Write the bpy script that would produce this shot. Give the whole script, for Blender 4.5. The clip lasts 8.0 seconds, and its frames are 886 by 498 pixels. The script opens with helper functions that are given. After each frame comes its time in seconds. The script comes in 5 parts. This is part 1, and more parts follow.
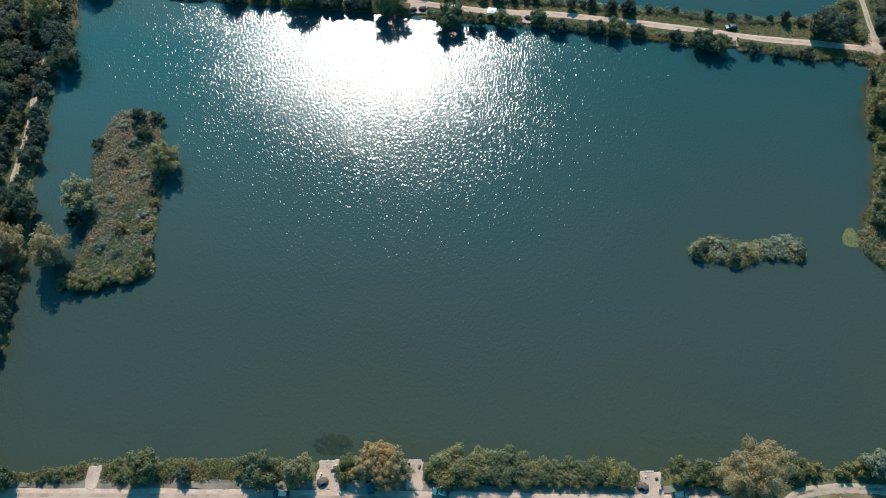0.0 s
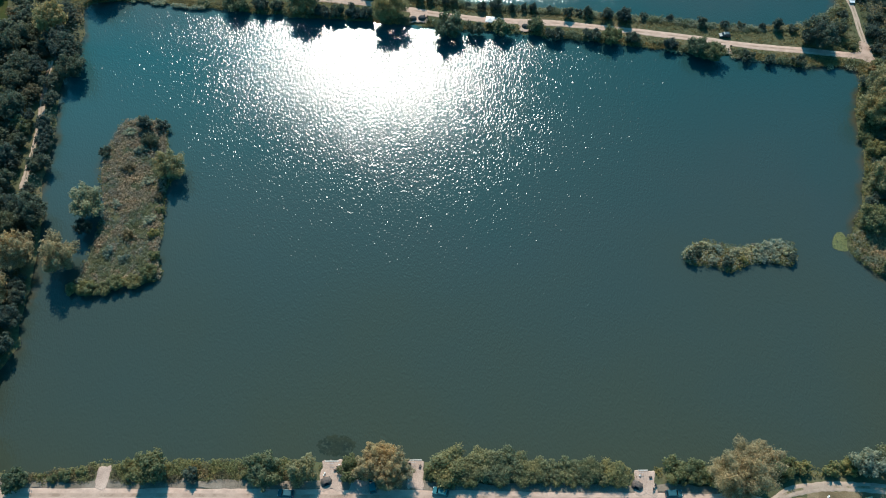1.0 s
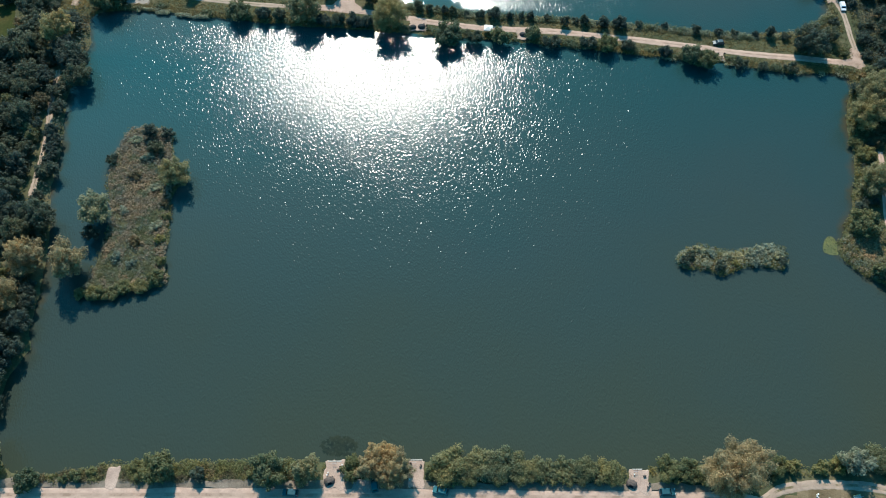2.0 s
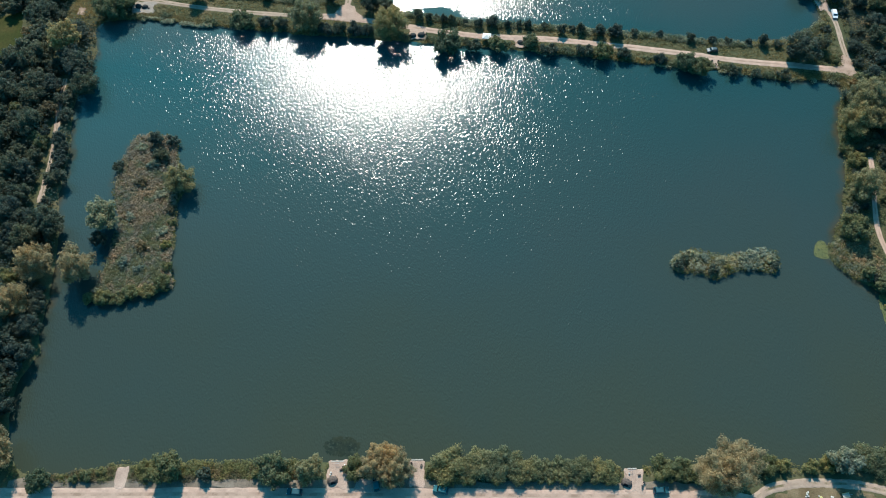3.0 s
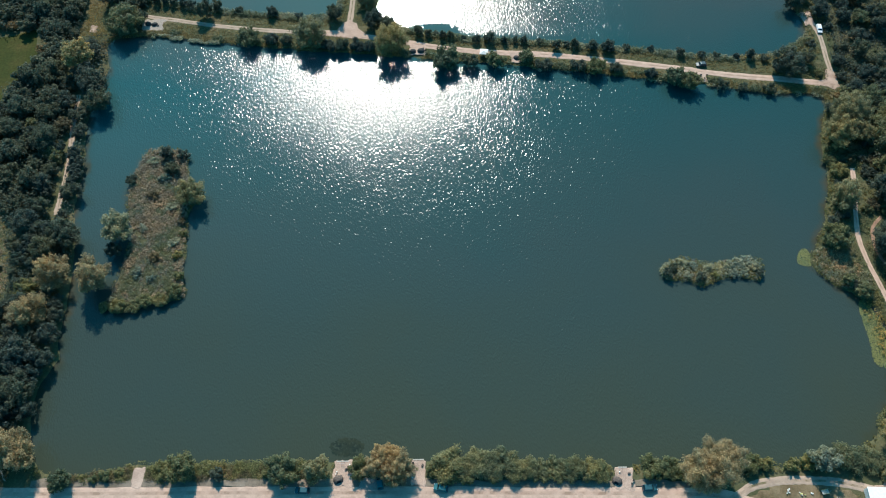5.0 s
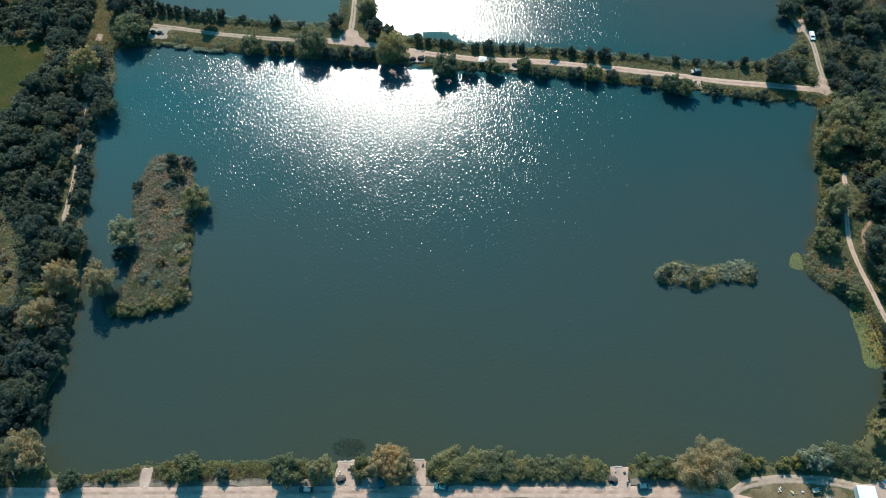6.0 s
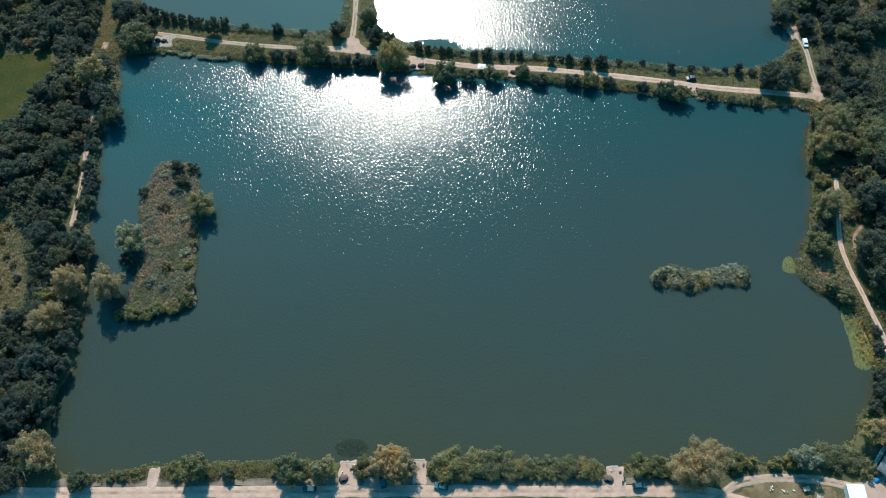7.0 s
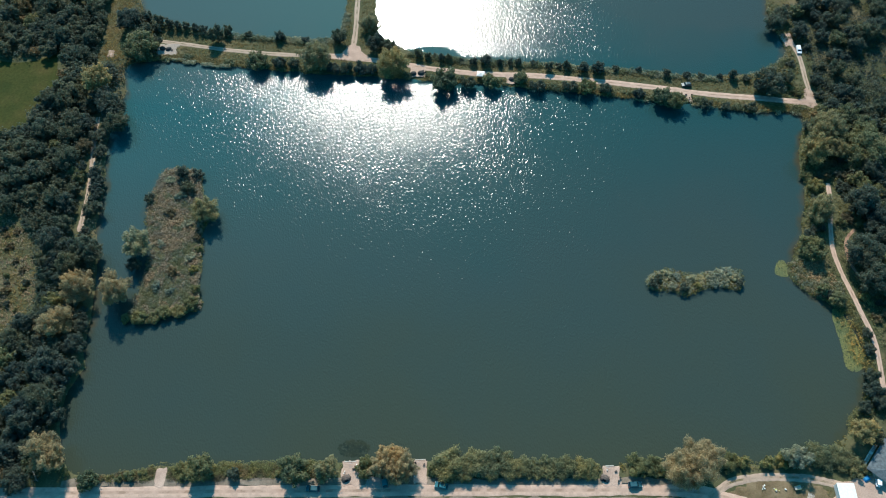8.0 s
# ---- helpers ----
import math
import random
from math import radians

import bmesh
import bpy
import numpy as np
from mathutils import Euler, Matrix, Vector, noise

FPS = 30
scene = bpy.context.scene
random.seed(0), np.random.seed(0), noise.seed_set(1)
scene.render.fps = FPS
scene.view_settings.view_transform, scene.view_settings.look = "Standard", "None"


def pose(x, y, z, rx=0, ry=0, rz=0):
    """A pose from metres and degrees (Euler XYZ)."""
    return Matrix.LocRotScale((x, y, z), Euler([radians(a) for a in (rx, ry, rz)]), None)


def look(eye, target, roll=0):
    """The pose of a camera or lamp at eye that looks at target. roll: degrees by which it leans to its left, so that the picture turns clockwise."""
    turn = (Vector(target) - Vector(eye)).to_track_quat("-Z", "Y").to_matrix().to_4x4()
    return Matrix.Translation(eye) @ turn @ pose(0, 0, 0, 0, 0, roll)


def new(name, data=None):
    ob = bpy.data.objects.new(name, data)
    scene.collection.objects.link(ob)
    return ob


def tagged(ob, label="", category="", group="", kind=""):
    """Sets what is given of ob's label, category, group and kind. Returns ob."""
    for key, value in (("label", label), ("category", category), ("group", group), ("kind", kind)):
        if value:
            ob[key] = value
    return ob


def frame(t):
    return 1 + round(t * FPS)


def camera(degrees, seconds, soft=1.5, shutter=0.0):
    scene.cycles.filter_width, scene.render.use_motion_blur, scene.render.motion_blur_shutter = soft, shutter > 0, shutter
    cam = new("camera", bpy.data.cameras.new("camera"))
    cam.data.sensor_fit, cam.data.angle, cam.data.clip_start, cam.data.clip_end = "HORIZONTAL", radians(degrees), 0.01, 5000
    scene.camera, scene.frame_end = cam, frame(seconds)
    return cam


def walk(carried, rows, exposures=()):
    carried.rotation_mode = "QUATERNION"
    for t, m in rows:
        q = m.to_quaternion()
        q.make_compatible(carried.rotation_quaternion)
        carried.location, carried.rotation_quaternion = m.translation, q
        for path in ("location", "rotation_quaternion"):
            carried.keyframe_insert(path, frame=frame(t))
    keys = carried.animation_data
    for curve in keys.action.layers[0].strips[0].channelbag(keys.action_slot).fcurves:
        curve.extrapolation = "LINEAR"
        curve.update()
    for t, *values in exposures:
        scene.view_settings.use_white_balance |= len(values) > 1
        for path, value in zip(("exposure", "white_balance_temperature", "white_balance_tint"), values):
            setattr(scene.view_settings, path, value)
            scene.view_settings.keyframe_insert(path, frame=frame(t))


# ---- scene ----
cam = camera(63.0, 8.0, 1.0)
ROWS = [
    (0.0, 0.078, 0.109, 179.984, -58.415, 0.666, 0.019),
    (0.5, 0.219, -0.687, 182.549, -58.395, 0.714, -0.039),
    (1.0, 0.366, -1.491, 185.115, -58.374, 0.763, -0.094),
    (1.5, 0.518, -2.302, 187.682, -58.351, 0.812, -0.148),
    (3.0, 1.005, -4.780, 195.390, -58.274, 0.960, -0.293),
    (3.5, 1.179, -5.621, 197.962, -58.245, 1.011, -0.337),
    (4.0, 1.357, -6.470, 200.534, -58.215, 1.061, -0.378),
    (4.5, 1.541, -7.326, 203.107, -58.184, 1.112, -0.417),
    (6.0, 2.124, -9.939, 210.834, -58.080, 1.267, -0.520),
    (6.5, 2.329, -10.825, 213.411, -58.042, 1.320, -0.549),
    (7.0, 2.539, -11.719, 215.989, -58.003, 1.372, -0.576),
    (7.5, 2.754, -12.620, 218.569, -57.963, 1.425, -0.601),
    (8.0, 2.975, -13.528, 221.149, -57.921, 1.479, -0.623),
]
walk(cam, [(t, pose(x, y, z, 90 + pitch, roll, yaw)) for t, x, y, z, pitch, roll, yaw in ROWS],
     exposures=[(0.0, 0.55, 5450, 3), (8.0, 0.55, 5450, 3)])

# ---- light: afternoon sun ahead of the camera, clear sky ----
SUN_UP, SUN_AZ = 40.2, -7.1
sun_way = Vector((math.sin(radians(SUN_AZ)) * math.cos(radians(SUN_UP)),
                  math.cos(radians(SUN_AZ)) * math.cos(radians(SUN_UP)), math.sin(radians(SUN_UP))))
world = bpy.data.worlds.new("sky")
scene.world = world
world.use_nodes = True
wn = world.node_tree
sky = wn.nodes.new("ShaderNodeTexSky")
sky.sky_type = "NISHITA"
sky.sun_disc = False
sky.sun_elevation, sky.sun_rotation = radians(SUN_UP), radians(SUN_AZ)
sky.ozone_density = 2.0
background = wn.nodes["Background"]
background.inputs["Strength"].default_value = 0.116
tint = wn.nodes.new("ShaderNodeMix")
tint.data_type, tint.blend_type = "RGBA", "MULTIPLY"
tint.inputs[0].default_value = 1.0
tint.inputs[7].default_value = (0.31, 1.0, 1.04, 1)
wn.links.new(sky.outputs[0], tint.inputs[6])
wn.links.new(tint.outputs[2], background.inputs[0])
sun_data = bpy.data.lights.new("sun", "SUN")
sun_data.energy, sun_data.angle, sun_data.color = 4.9, radians(0.53), (1.0, 0.82, 0.65)
sun = new("sun", sun_data)
sun.matrix_world = look(sun_way * 500, (0, 0, 0))


# ---- materials ----
def material(name):
    m = bpy.data.materials.new(name)
    m.use_nodes = True
    nt = m.node_tree
    return m, nt, nt.nodes["Principled BSDF"], nt.nodes["Material Output"]


def node(nt, kind, **values):
    n = nt.nodes.new(kind)
    for key, value in values.items():
        n.inputs[key.replace("_", " ")].default_value = value
    return n


def noise_tex(nt, scale, detail=3.0, rough=0.55):
    co = nt.nodes.new("ShaderNodeNewGeometry")
    n = node(nt, "ShaderNodeTexNoise", Scale=scale, Detail=detail, Roughness=rough)
    nt.links.new(co.outputs["Position"], n.inputs["Vector"])
    return n.outputs["Fac"]


def ramp(nt, fac, stops):
    r = nt.nodes.new("ShaderNodeValToRGB")
    e = r.color_ramp.elements
    while len(e) < len(stops):
        e.new(0.5)
    for el, (p, c) in zip(e, stops):
        el.position, el.color = p, (*c, 1)
    nt.links.new(fac, r.inputs[0])
    return r.outputs[0]


def blend(nt, fac, a, b, mode="MIX"):
    m = nt.nodes.new("ShaderNodeMix")
    m.data_type, m.blend_type = "RGBA", mode
    for sock, value in ((m.inputs[0], fac), (m.inputs[6], a), (m.inputs[7], b)):
        if isinstance(value, (int, float)):
            sock.default_value = value
        elif isinstance(value, tuple):
            sock.default_value = (*value, 1)
        else:
            nt.links.new(value, sock)
    return m.outputs[2]


def bump(nt, bsdf, height, strength, distance):
    b = node(nt, "ShaderNodeBump", Strength=strength, Distance=distance)
    nt.links.new(height, b.inputs["Height"])
    nt.links.new(b.outputs[0], bsdf.inputs["Normal"])
    return b


def ground_material(name, dark, mid, light, scale=1.0, rough=0.95):
    m, nt, bsdf, _ = material(name)
    a = ramp(nt, noise_tex(nt, 0.09 * scale, 4), [(0.3, dark), (0.52, mid), (0.72, light)])
    b = ramp(nt, noise_tex(nt, 1.3 * scale, 4, 0.7), [(0.3, (0.72, 0.72, 0.72)), (0.7, (1.22, 1.22, 1.22))])
    nt.links.new(blend(nt, 1.0, a, b, "MULTIPLY"), bsdf.inputs["Base Color"])
    bsdf.inputs["Roughness"].default_value = rough
    bsdf.inputs["Specular IOR Level"].default_value = 0.1
    bump(nt, bsdf, noise_tex(nt, 2.2, 4, 0.7), 0.5, 0.12 / scale)
    return m


def leaf_material(name, dark, light, glow=0.25, spread=1.0):
    """Leaves: colour varies from leaf to leaf and from plant to plant; some light passes through."""
    m, nt, bsdf, out = material(name)
    geo = nt.nodes.new("ShaderNodeNewGeometry")
    info = nt.nodes.new("ShaderNodeObjectInfo")
    c = blend(nt, geo.outputs["Random Per Island"], dark, light)
    v = ramp(nt, info.outputs["Random"], [(0.0, (0.72, 0.78, 0.80)), (0.5, (1.0, 1.0, 1.0)), (1.0, (1.25, 1.12, 0.9))])
    c = blend(nt, spread, c, v, "MULTIPLY")
    p = ramp(nt, noise_tex(nt, 0.5, 2), [(0.3, (0.8, 0.85, 0.85)), (0.7, (1.2, 1.12, 1.0))])
    c = blend(nt, 1.0, c, p, "MULTIPLY")
    p = ramp(nt, noise_tex(nt, 0.11, 1), [(0.3, (0.8, 0.88, 0.92)), (0.7, (1.22, 1.1, 0.92))])
    c = blend(nt, 1.0, c, p, "MULTIPLY")
    nt.links.new(c, bsdf.inputs["Base Color"])
    bsdf.inputs["Roughness"].default_value = 0.55
    bsdf.inputs["Specular IOR Level"].default_value = 0.2
    tr = nt.nodes.new("ShaderNodeBsdfTranslucent")
    nt.links.new(c, tr.inputs["Color"])
    mix = node(nt, "ShaderNodeMixShader", Fac=glow)
    nt.links.new(bsdf.outputs[0], mix.inputs[1])
    nt.links.new(tr.outputs[0], mix.inputs[2])
    nt.links.new(mix.outputs[0], out.inputs[0])
    return m


def plain_material(name, colour, rough=0.5, metal=0.0, vary=0.15, scale=3.0):
    m, nt, bsdf, _ = material(name)
    lo, hi = tuple(c * (1 - vary) for c in colour), tuple(min(1, c * (1 + vary)) for c in colour)
    nt.links.new(ramp(nt, noise_tex(nt, scale, 4), [(0.35, lo), (0.65, hi)]), bsdf.inputs["Base Color"])
    bsdf.inputs["Roughness"].default_value, bsdf.inputs["Metallic"].default_value = rough, metal
    return m


RIPPLES, RIPPLE_SHARE = ((1.42, 0.0), (0.72, 0.0)), 0.8  # waves per metre and detail; height of the second over the first


def water_material(name, wind, rough):
    m, nt, bsdf, out = material(name)
    depth = nt.nodes.new("ShaderNodeAttribute")
    depth.attribute_name = "depth"
    n = noise_tex(nt, 0.12, 3)
    add = nt.nodes.new("ShaderNodeMath")
    add.operation = "MULTIPLY_ADD"
    nt.links.new(n, add.inputs[0])
    add.inputs[1].default_value = 1.2
    nt.links.new(depth.outputs["Fac"], add.inputs[2])
    # sky reflection painted into the body colour: blue-green to the north, olive to the south
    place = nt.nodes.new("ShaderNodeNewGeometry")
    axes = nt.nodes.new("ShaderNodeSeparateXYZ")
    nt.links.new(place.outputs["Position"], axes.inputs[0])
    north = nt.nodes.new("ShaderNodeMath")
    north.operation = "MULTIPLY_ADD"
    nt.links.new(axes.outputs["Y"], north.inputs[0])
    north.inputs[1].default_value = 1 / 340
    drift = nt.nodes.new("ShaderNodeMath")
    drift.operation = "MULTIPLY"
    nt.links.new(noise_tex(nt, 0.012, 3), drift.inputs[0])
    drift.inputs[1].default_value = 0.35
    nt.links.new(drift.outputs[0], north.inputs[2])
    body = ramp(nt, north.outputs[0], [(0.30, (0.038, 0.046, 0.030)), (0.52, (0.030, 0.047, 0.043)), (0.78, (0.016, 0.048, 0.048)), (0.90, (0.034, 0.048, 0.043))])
    # outer glow of the sun glint painted in: colour brightens towards the north-west
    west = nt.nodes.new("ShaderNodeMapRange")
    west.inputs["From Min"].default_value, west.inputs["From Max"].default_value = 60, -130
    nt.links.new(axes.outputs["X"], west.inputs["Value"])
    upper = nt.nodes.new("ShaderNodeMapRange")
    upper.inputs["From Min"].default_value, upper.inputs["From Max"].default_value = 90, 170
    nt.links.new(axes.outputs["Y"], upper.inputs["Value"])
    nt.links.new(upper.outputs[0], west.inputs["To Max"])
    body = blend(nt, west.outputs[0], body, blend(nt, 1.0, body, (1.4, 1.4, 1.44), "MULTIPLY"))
    silt = ramp(nt, add.outputs[0], [(0.45, (1, 1, 1)), (1.0, (0, 0, 0))])
    # brown shallows lie along the east and west banks
    shelf = nt.nodes.new("ShaderNodeMapRange")
    shelf.inputs["From Min"].default_value, shelf.inputs["From Max"].default_value = 52, 85
    nt.links.new(axes.outputs["Y"], shelf.inputs["Value"])
    silt = blend(nt, 1.0, silt, shelf.outputs[0], "MULTIPLY")
    far_side = nt.nodes.new("ShaderNodeMath")
    far_side.operation = "ABSOLUTE"
    nt.links.new(axes.outputs["X"], far_side.inputs[0])
    banks = nt.nodes.new("ShaderNodeMapRange")
    banks.inputs["From Min"].default_value, banks.inputs["From Max"].default_value = 108, 120
    nt.links.new(far_side.outputs[0], banks.inputs["Value"])
    silt = blend(nt, 1.0, silt, banks.outputs[0], "MULTIPLY")
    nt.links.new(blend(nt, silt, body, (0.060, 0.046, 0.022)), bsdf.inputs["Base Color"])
    bsdf.inputs["Roughness"].default_value = 0.9
    bsdf.inputs["Specular IOR Level"].default_value = 0.0
    # wind ripples in two sizes
    geo = nt.nodes.new("ShaderNodeNewGeometry")
    squeeze = nt.nodes.new("ShaderNodeMapping")
    squeeze.inputs["Scale"].default_value = (1.9, 1.0, 1.0)
    squeeze.inputs["Rotation"].default_value = (0, 0, radians(10))
    nt.links.new(geo.outputs["Position"], squeeze.inputs["Vector"])
    waves = []
    for scale, detail in RIPPLES:
        w = node(nt, "ShaderNodeTexNoise", Scale=scale, Detail=detail, Roughness=0.5)
        nt.links.new(squeeze.outputs[0], w.inputs["Vector"])
        waves.append(w.outputs["Fac"])
    s = nt.nodes.new("ShaderNodeMath")
    s.operation = "MULTIPLY_ADD"
    nt.links.new(waves[1], s.inputs[0])
    s.inputs[1].default_value = RIPPLE_SHARE
    nt.links.new(waves[0], s.inputs[2])
    # gusts, and sheltered, calmer water close to the banks
    gust = nt.nodes.new("ShaderNodeMapRange")
    gust.inputs["From Min"].default_value, gust.inputs["From Max"].default_value = 0.3, 0.7
    gust.inputs["To Min"].default_value, gust.inputs["To Max"].default_value = 0.72, 1.0
    nt.links.new(noise_tex(nt, 0.035, 3, 0.6), gust.inputs["Value"])
    calm = nt.nodes.new("ShaderNodeMapRange")
    calm.inputs["From Min"].default_value, calm.inputs["From Max"].default_value = 0.62, 1.45
    calm.inputs["To Min"].default_value, calm.inputs["To Max"].default_value = 0.08, 1.0
    nt.links.new(add.outputs[0], calm.inputs["Value"])
    power = nt.nodes.new("ShaderNodeMath")
    power.operation = "MULTIPLY"
    nt.links.new(gust.outputs[0], power.inputs[0])
    nt.links.new(calm.outputs[0], power.inputs[1])
    b = node(nt, "ShaderNodeBump", Distance=wind)
    nt.links.new(s.outputs[0], b.inputs["Height"])
    nt.links.new(power.outputs[0], b.inputs["Strength"])
    gloss = nt.nodes.new("ShaderNodeMapRange")
    gloss.inputs["To Min"].default_value, gloss.inputs["To Max"].default_value = 0.04, rough
    nt.links.new(calm.outputs[0], gloss.inputs["Value"])
    # the mirror of the surface over the murky body of the water
    mirror = nt.nodes.new("ShaderNodeBsdfAnisotropic")
    mirror.distribution = "BECKMANN"
    nt.links.new(gloss.outputs[0], mirror.inputs["Roughness"])
    edge = node(nt, "ShaderNodeFresnel", IOR=1.33)
    for n in (bsdf, mirror, edge):
        nt.links.new(b.outputs[0], n.inputs["Normal"])
    mix = nt.nodes.new("ShaderNodeMixShader")
    nt.links.new(edge.outputs[0], mix.inputs[0])
    nt.links.new(bsdf.outputs[0], mix.inputs[1])
    nt.links.new(mirror.outputs[0], mix.inputs[2])
    nt.links.new(mix.outputs[0], out.inputs[0])
    return m


def gravel_material(name, colour, streak):
    """Pale worn gravel with darker tyre bands along it."""
    m, nt, bsdf, _ = material(name)
    across = nt.nodes.new("ShaderNodeAttribute")
    across.attribute_name = "across"
    lo, hi = tuple(c * 0.78 for c in colour), tuple(min(1, c * 1.18) for c in colour)
    base = ramp(nt, noise_tex(nt, 0.7, 5, 0.65), [(0.3, lo), (0.7, hi)])
    band = ramp(nt, across.outputs["Fac"], [(0.0, (1, 1, 1)), (0.16, (1, 1, 1)), (0.30, (0, 0, 0)), (0.72, (0, 0, 0)), (1.0, (1, 1, 1))])
    patchy = ramp(nt, noise_tex(nt, 0.35, 4, 0.7), [(0.42, (0, 0, 0)), (0.62, (1, 1, 1))])
    f = blend(nt, 1.0, band, patchy, "MULTIPLY")
    nt.links.new(blend(nt, f, base, streak), bsdf.inputs["Base Color"])
    bsdf.inputs["Roughness"].default_value = 0.95
    bsdf.inputs["Specular IOR Level"].default_value = 0.1
    bump(nt, bsdf, noise_tex(nt, 3.5, 5, 0.7), 0.5, 0.08)
    return m


M_GROUND = ground_material("rough_grass", (0.055, 0.062, 0.028), (0.088, 0.085, 0.042), (0.155, 0.120, 0.065))
M_MEADOW = ground_material("meadow_grass", (0.026, 0.036, 0.008), (0.040, 0.045, 0.010), (0.066, 0.056, 0.016), 0.8)
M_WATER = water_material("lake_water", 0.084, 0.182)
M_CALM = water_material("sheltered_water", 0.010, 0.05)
M_ROAD = gravel_material("pale_gravel", (0.455, 0.315, 0.235), (0.27, 0.185, 0.13))
M_TRACK = gravel_material("track_gravel", (0.37, 0.272, 0.20), (0.13, 0.11, 0.055))
M_PAD = ground_material("swim_gravel", (0.35, 0.245, 0.185), (0.41, 0.29, 0.22), (0.47, 0.335, 0.255), 2.5)
M_GREY = ground_material("grey_gravel", (0.26, 0.215, 0.175), (0.32, 0.265, 0.215), (0.37, 0.31, 0.26), 2.0)
M_EARTH = ground_material("red_earth", (0.22, 0.13, 0.08), (0.28, 0.17, 0.11), (0.32, 0.2, 0.14), 2.0)
M_BARK = plain_material("bark", (0.12, 0.09, 0.07), 0.9, 0, 0.3, 6)
LEAVES = {
    "W": leaf_material("willow_leaves", (0.255, 0.203, 0.120), (0.490, 0.392, 0.236), 0.55, 0.3),
    "Y": leaf_material("golden_leaves", (0.29, 0.225, 0.095), (0.45, 0.35, 0.165), 0.48, 0.3),
    "O": leaf_material("olive_leaves", (0.185, 0.174, 0.096), (0.335, 0.305, 0.176), 0.5),
    "D": leaf_material("dark_leaves", (0.063, 0.085, 0.073), (0.119, 0.147, 0.126), 0.58),
    "G": leaf_material("green_leaves", (0.095, 0.115, 0.062), (0.205, 0.215, 0.125), 0.48),
    "S": leaf_material("silver_leaves", (0.172, 0.192, 0.145), (0.305, 0.318, 0.242), 0.5),
    "H": leaf_material("herb_leaves", (0.240, 0.192, 0.138), (0.450, 0.365, 0.278), 0.5),
    "R": leaf_material("reed_leaves", (0.105, 0.112, 0.050), (0.180, 0.172, 0.085), 0.48),
    "L": leaf_material("lily_leaves", (0.120, 0.134, 0.050), (0.180, 0.180, 0.070), 0.1),
    "Q": leaf_material("pale_scrub_leaves", (0.25, 0.265, 0.20), (0.43, 0.435, 0.34), 0.48),
    "V": leaf_material("verge_grass", (0.158, 0.142, 0.066), (0.262, 0.228, 0.115), 0.48),
    "N": leaf_material("golden_reed_leaves", (0.25, 0.185, 0.060), (0.42, 0.315, 0.115), 0.4),
    "B": leaf_material("brown_scrub_leaves", (0.125, 0.105, 0.062), (0.195, 0.160, 0.098), 0.48),
}
LEAVES["h"], LEAVES["K"], LEAVES["s"] = LEAVES["B"], leaf_material("hedge_leaves", (0.125, 0.140, 0.078), (0.275, 0.270, 0.158), 0.50), LEAVES["Q"]
LEAVES["P"] = LEAVES["d"] = LEAVES["D"]
LEAVES["g"] = leaf_material("bank_bush_leaves", (0.125, 0.136, 0.064), (0.262, 0.255, 0.130), 0.5)

# ---- the plan ----
LAKE_MAIN = [(-121, 53), (-115, 46.8), (-106, 45.9), (-98, 46.8), (-91, 48.6), (-81, 49), (-63, 49), (-44, 49), (-30, 49), (-9, 49), (14, 48), (35, 47), (47, 46),
             (66, 48), (84, 47), (93, 46), (103, 48), (119, 52), (124, 60), (131.5, 67), (133.5, 73), (134.5, 79), (136, 87), (133.5, 96), (126, 102),
             (120, 108), (119, 113), (122, 118), (126, 124), (130, 134), (135, 149), (137, 165), (144, 185), (124, 187), (104, 192),
             (84, 195), (62, 199), (39, 203), (22, 206), (3, 208)]
LAKE_MAIN += [(-11, 210), (-33, 213), (-59, 216), (-82, 220), (-97, 222), (-120, 226), (-138, 223), (-135, 208), (-136, 191), (-136, 177),
              (-133, 163), (-132, 152), (-131, 140), (-128, 129), (-125, 114), (-123, 101), (-123, 90), (-121, 82), (-124, 74), (-124, 65)]
LAKE_RIGHT = [(-33, 300), (-31, 261), (-29, 239), (-23, 232), (-16, 226.5), (-1, 222.5), (16, 219.5), (40, 217), (66, 213.5), (87, 210), (111, 206.5),
              (132, 208), (144, 216), (147, 223), (146, 232), (146, 242), (146, 254), (150, 330), (138, 385), (0, 392), (-30, 372)]
LAKE_LEFT = [(-150, 300), (-141, 266), (-135, 254), (-124, 248), (-108, 243), (-92, 240), (-71, 237), (-54, 235), (-46, 239), (-44, 262),
             (-46, 330), (-62, 368), (-148, 362)]
ISLE_BIG = [(-108, 165), (-96, 163), (-93, 153), (-87, 142), (-90, 137), (-88, 120), (-87, 109), (-85, 103), (-94, 101), (-109, 99),
            (-109, 107), (-108, 118), (-108, 128), (-112, 141), (-113, 152), (-111, 161)]
ISLE_SMALL = [(70, 111), (77, 114), (86, 112), (97, 114), (102, 112), (101, 106), (91, 107), (82, 104), (76, 106), (70, 107)]
MEADOW = [(-215, 228), (-187, 227), (-167, 226), (-167, 208), (-173, 195), (-177, 187), (-215, 184)]
SCRUB = [(-176, 143), (-157, 137), (-150, 127), (-146.5, 115), (-145, 106), (-149, 97), (-160, 92), (-178, 94)]
GLADE = [(177, 218), (187, 221), (203, 226), (206, 240), (194, 248), (181, 250), (192, 236), (186, 226)]
ROAD_FAR = [(-62, 226), (-45, 225), (-35, 223), (-21, 220), (-6, 216), (16, 212), (39, 210), (63, 206), (85, 202), (108, 197), (128, 194), (149.5, 190.5)]
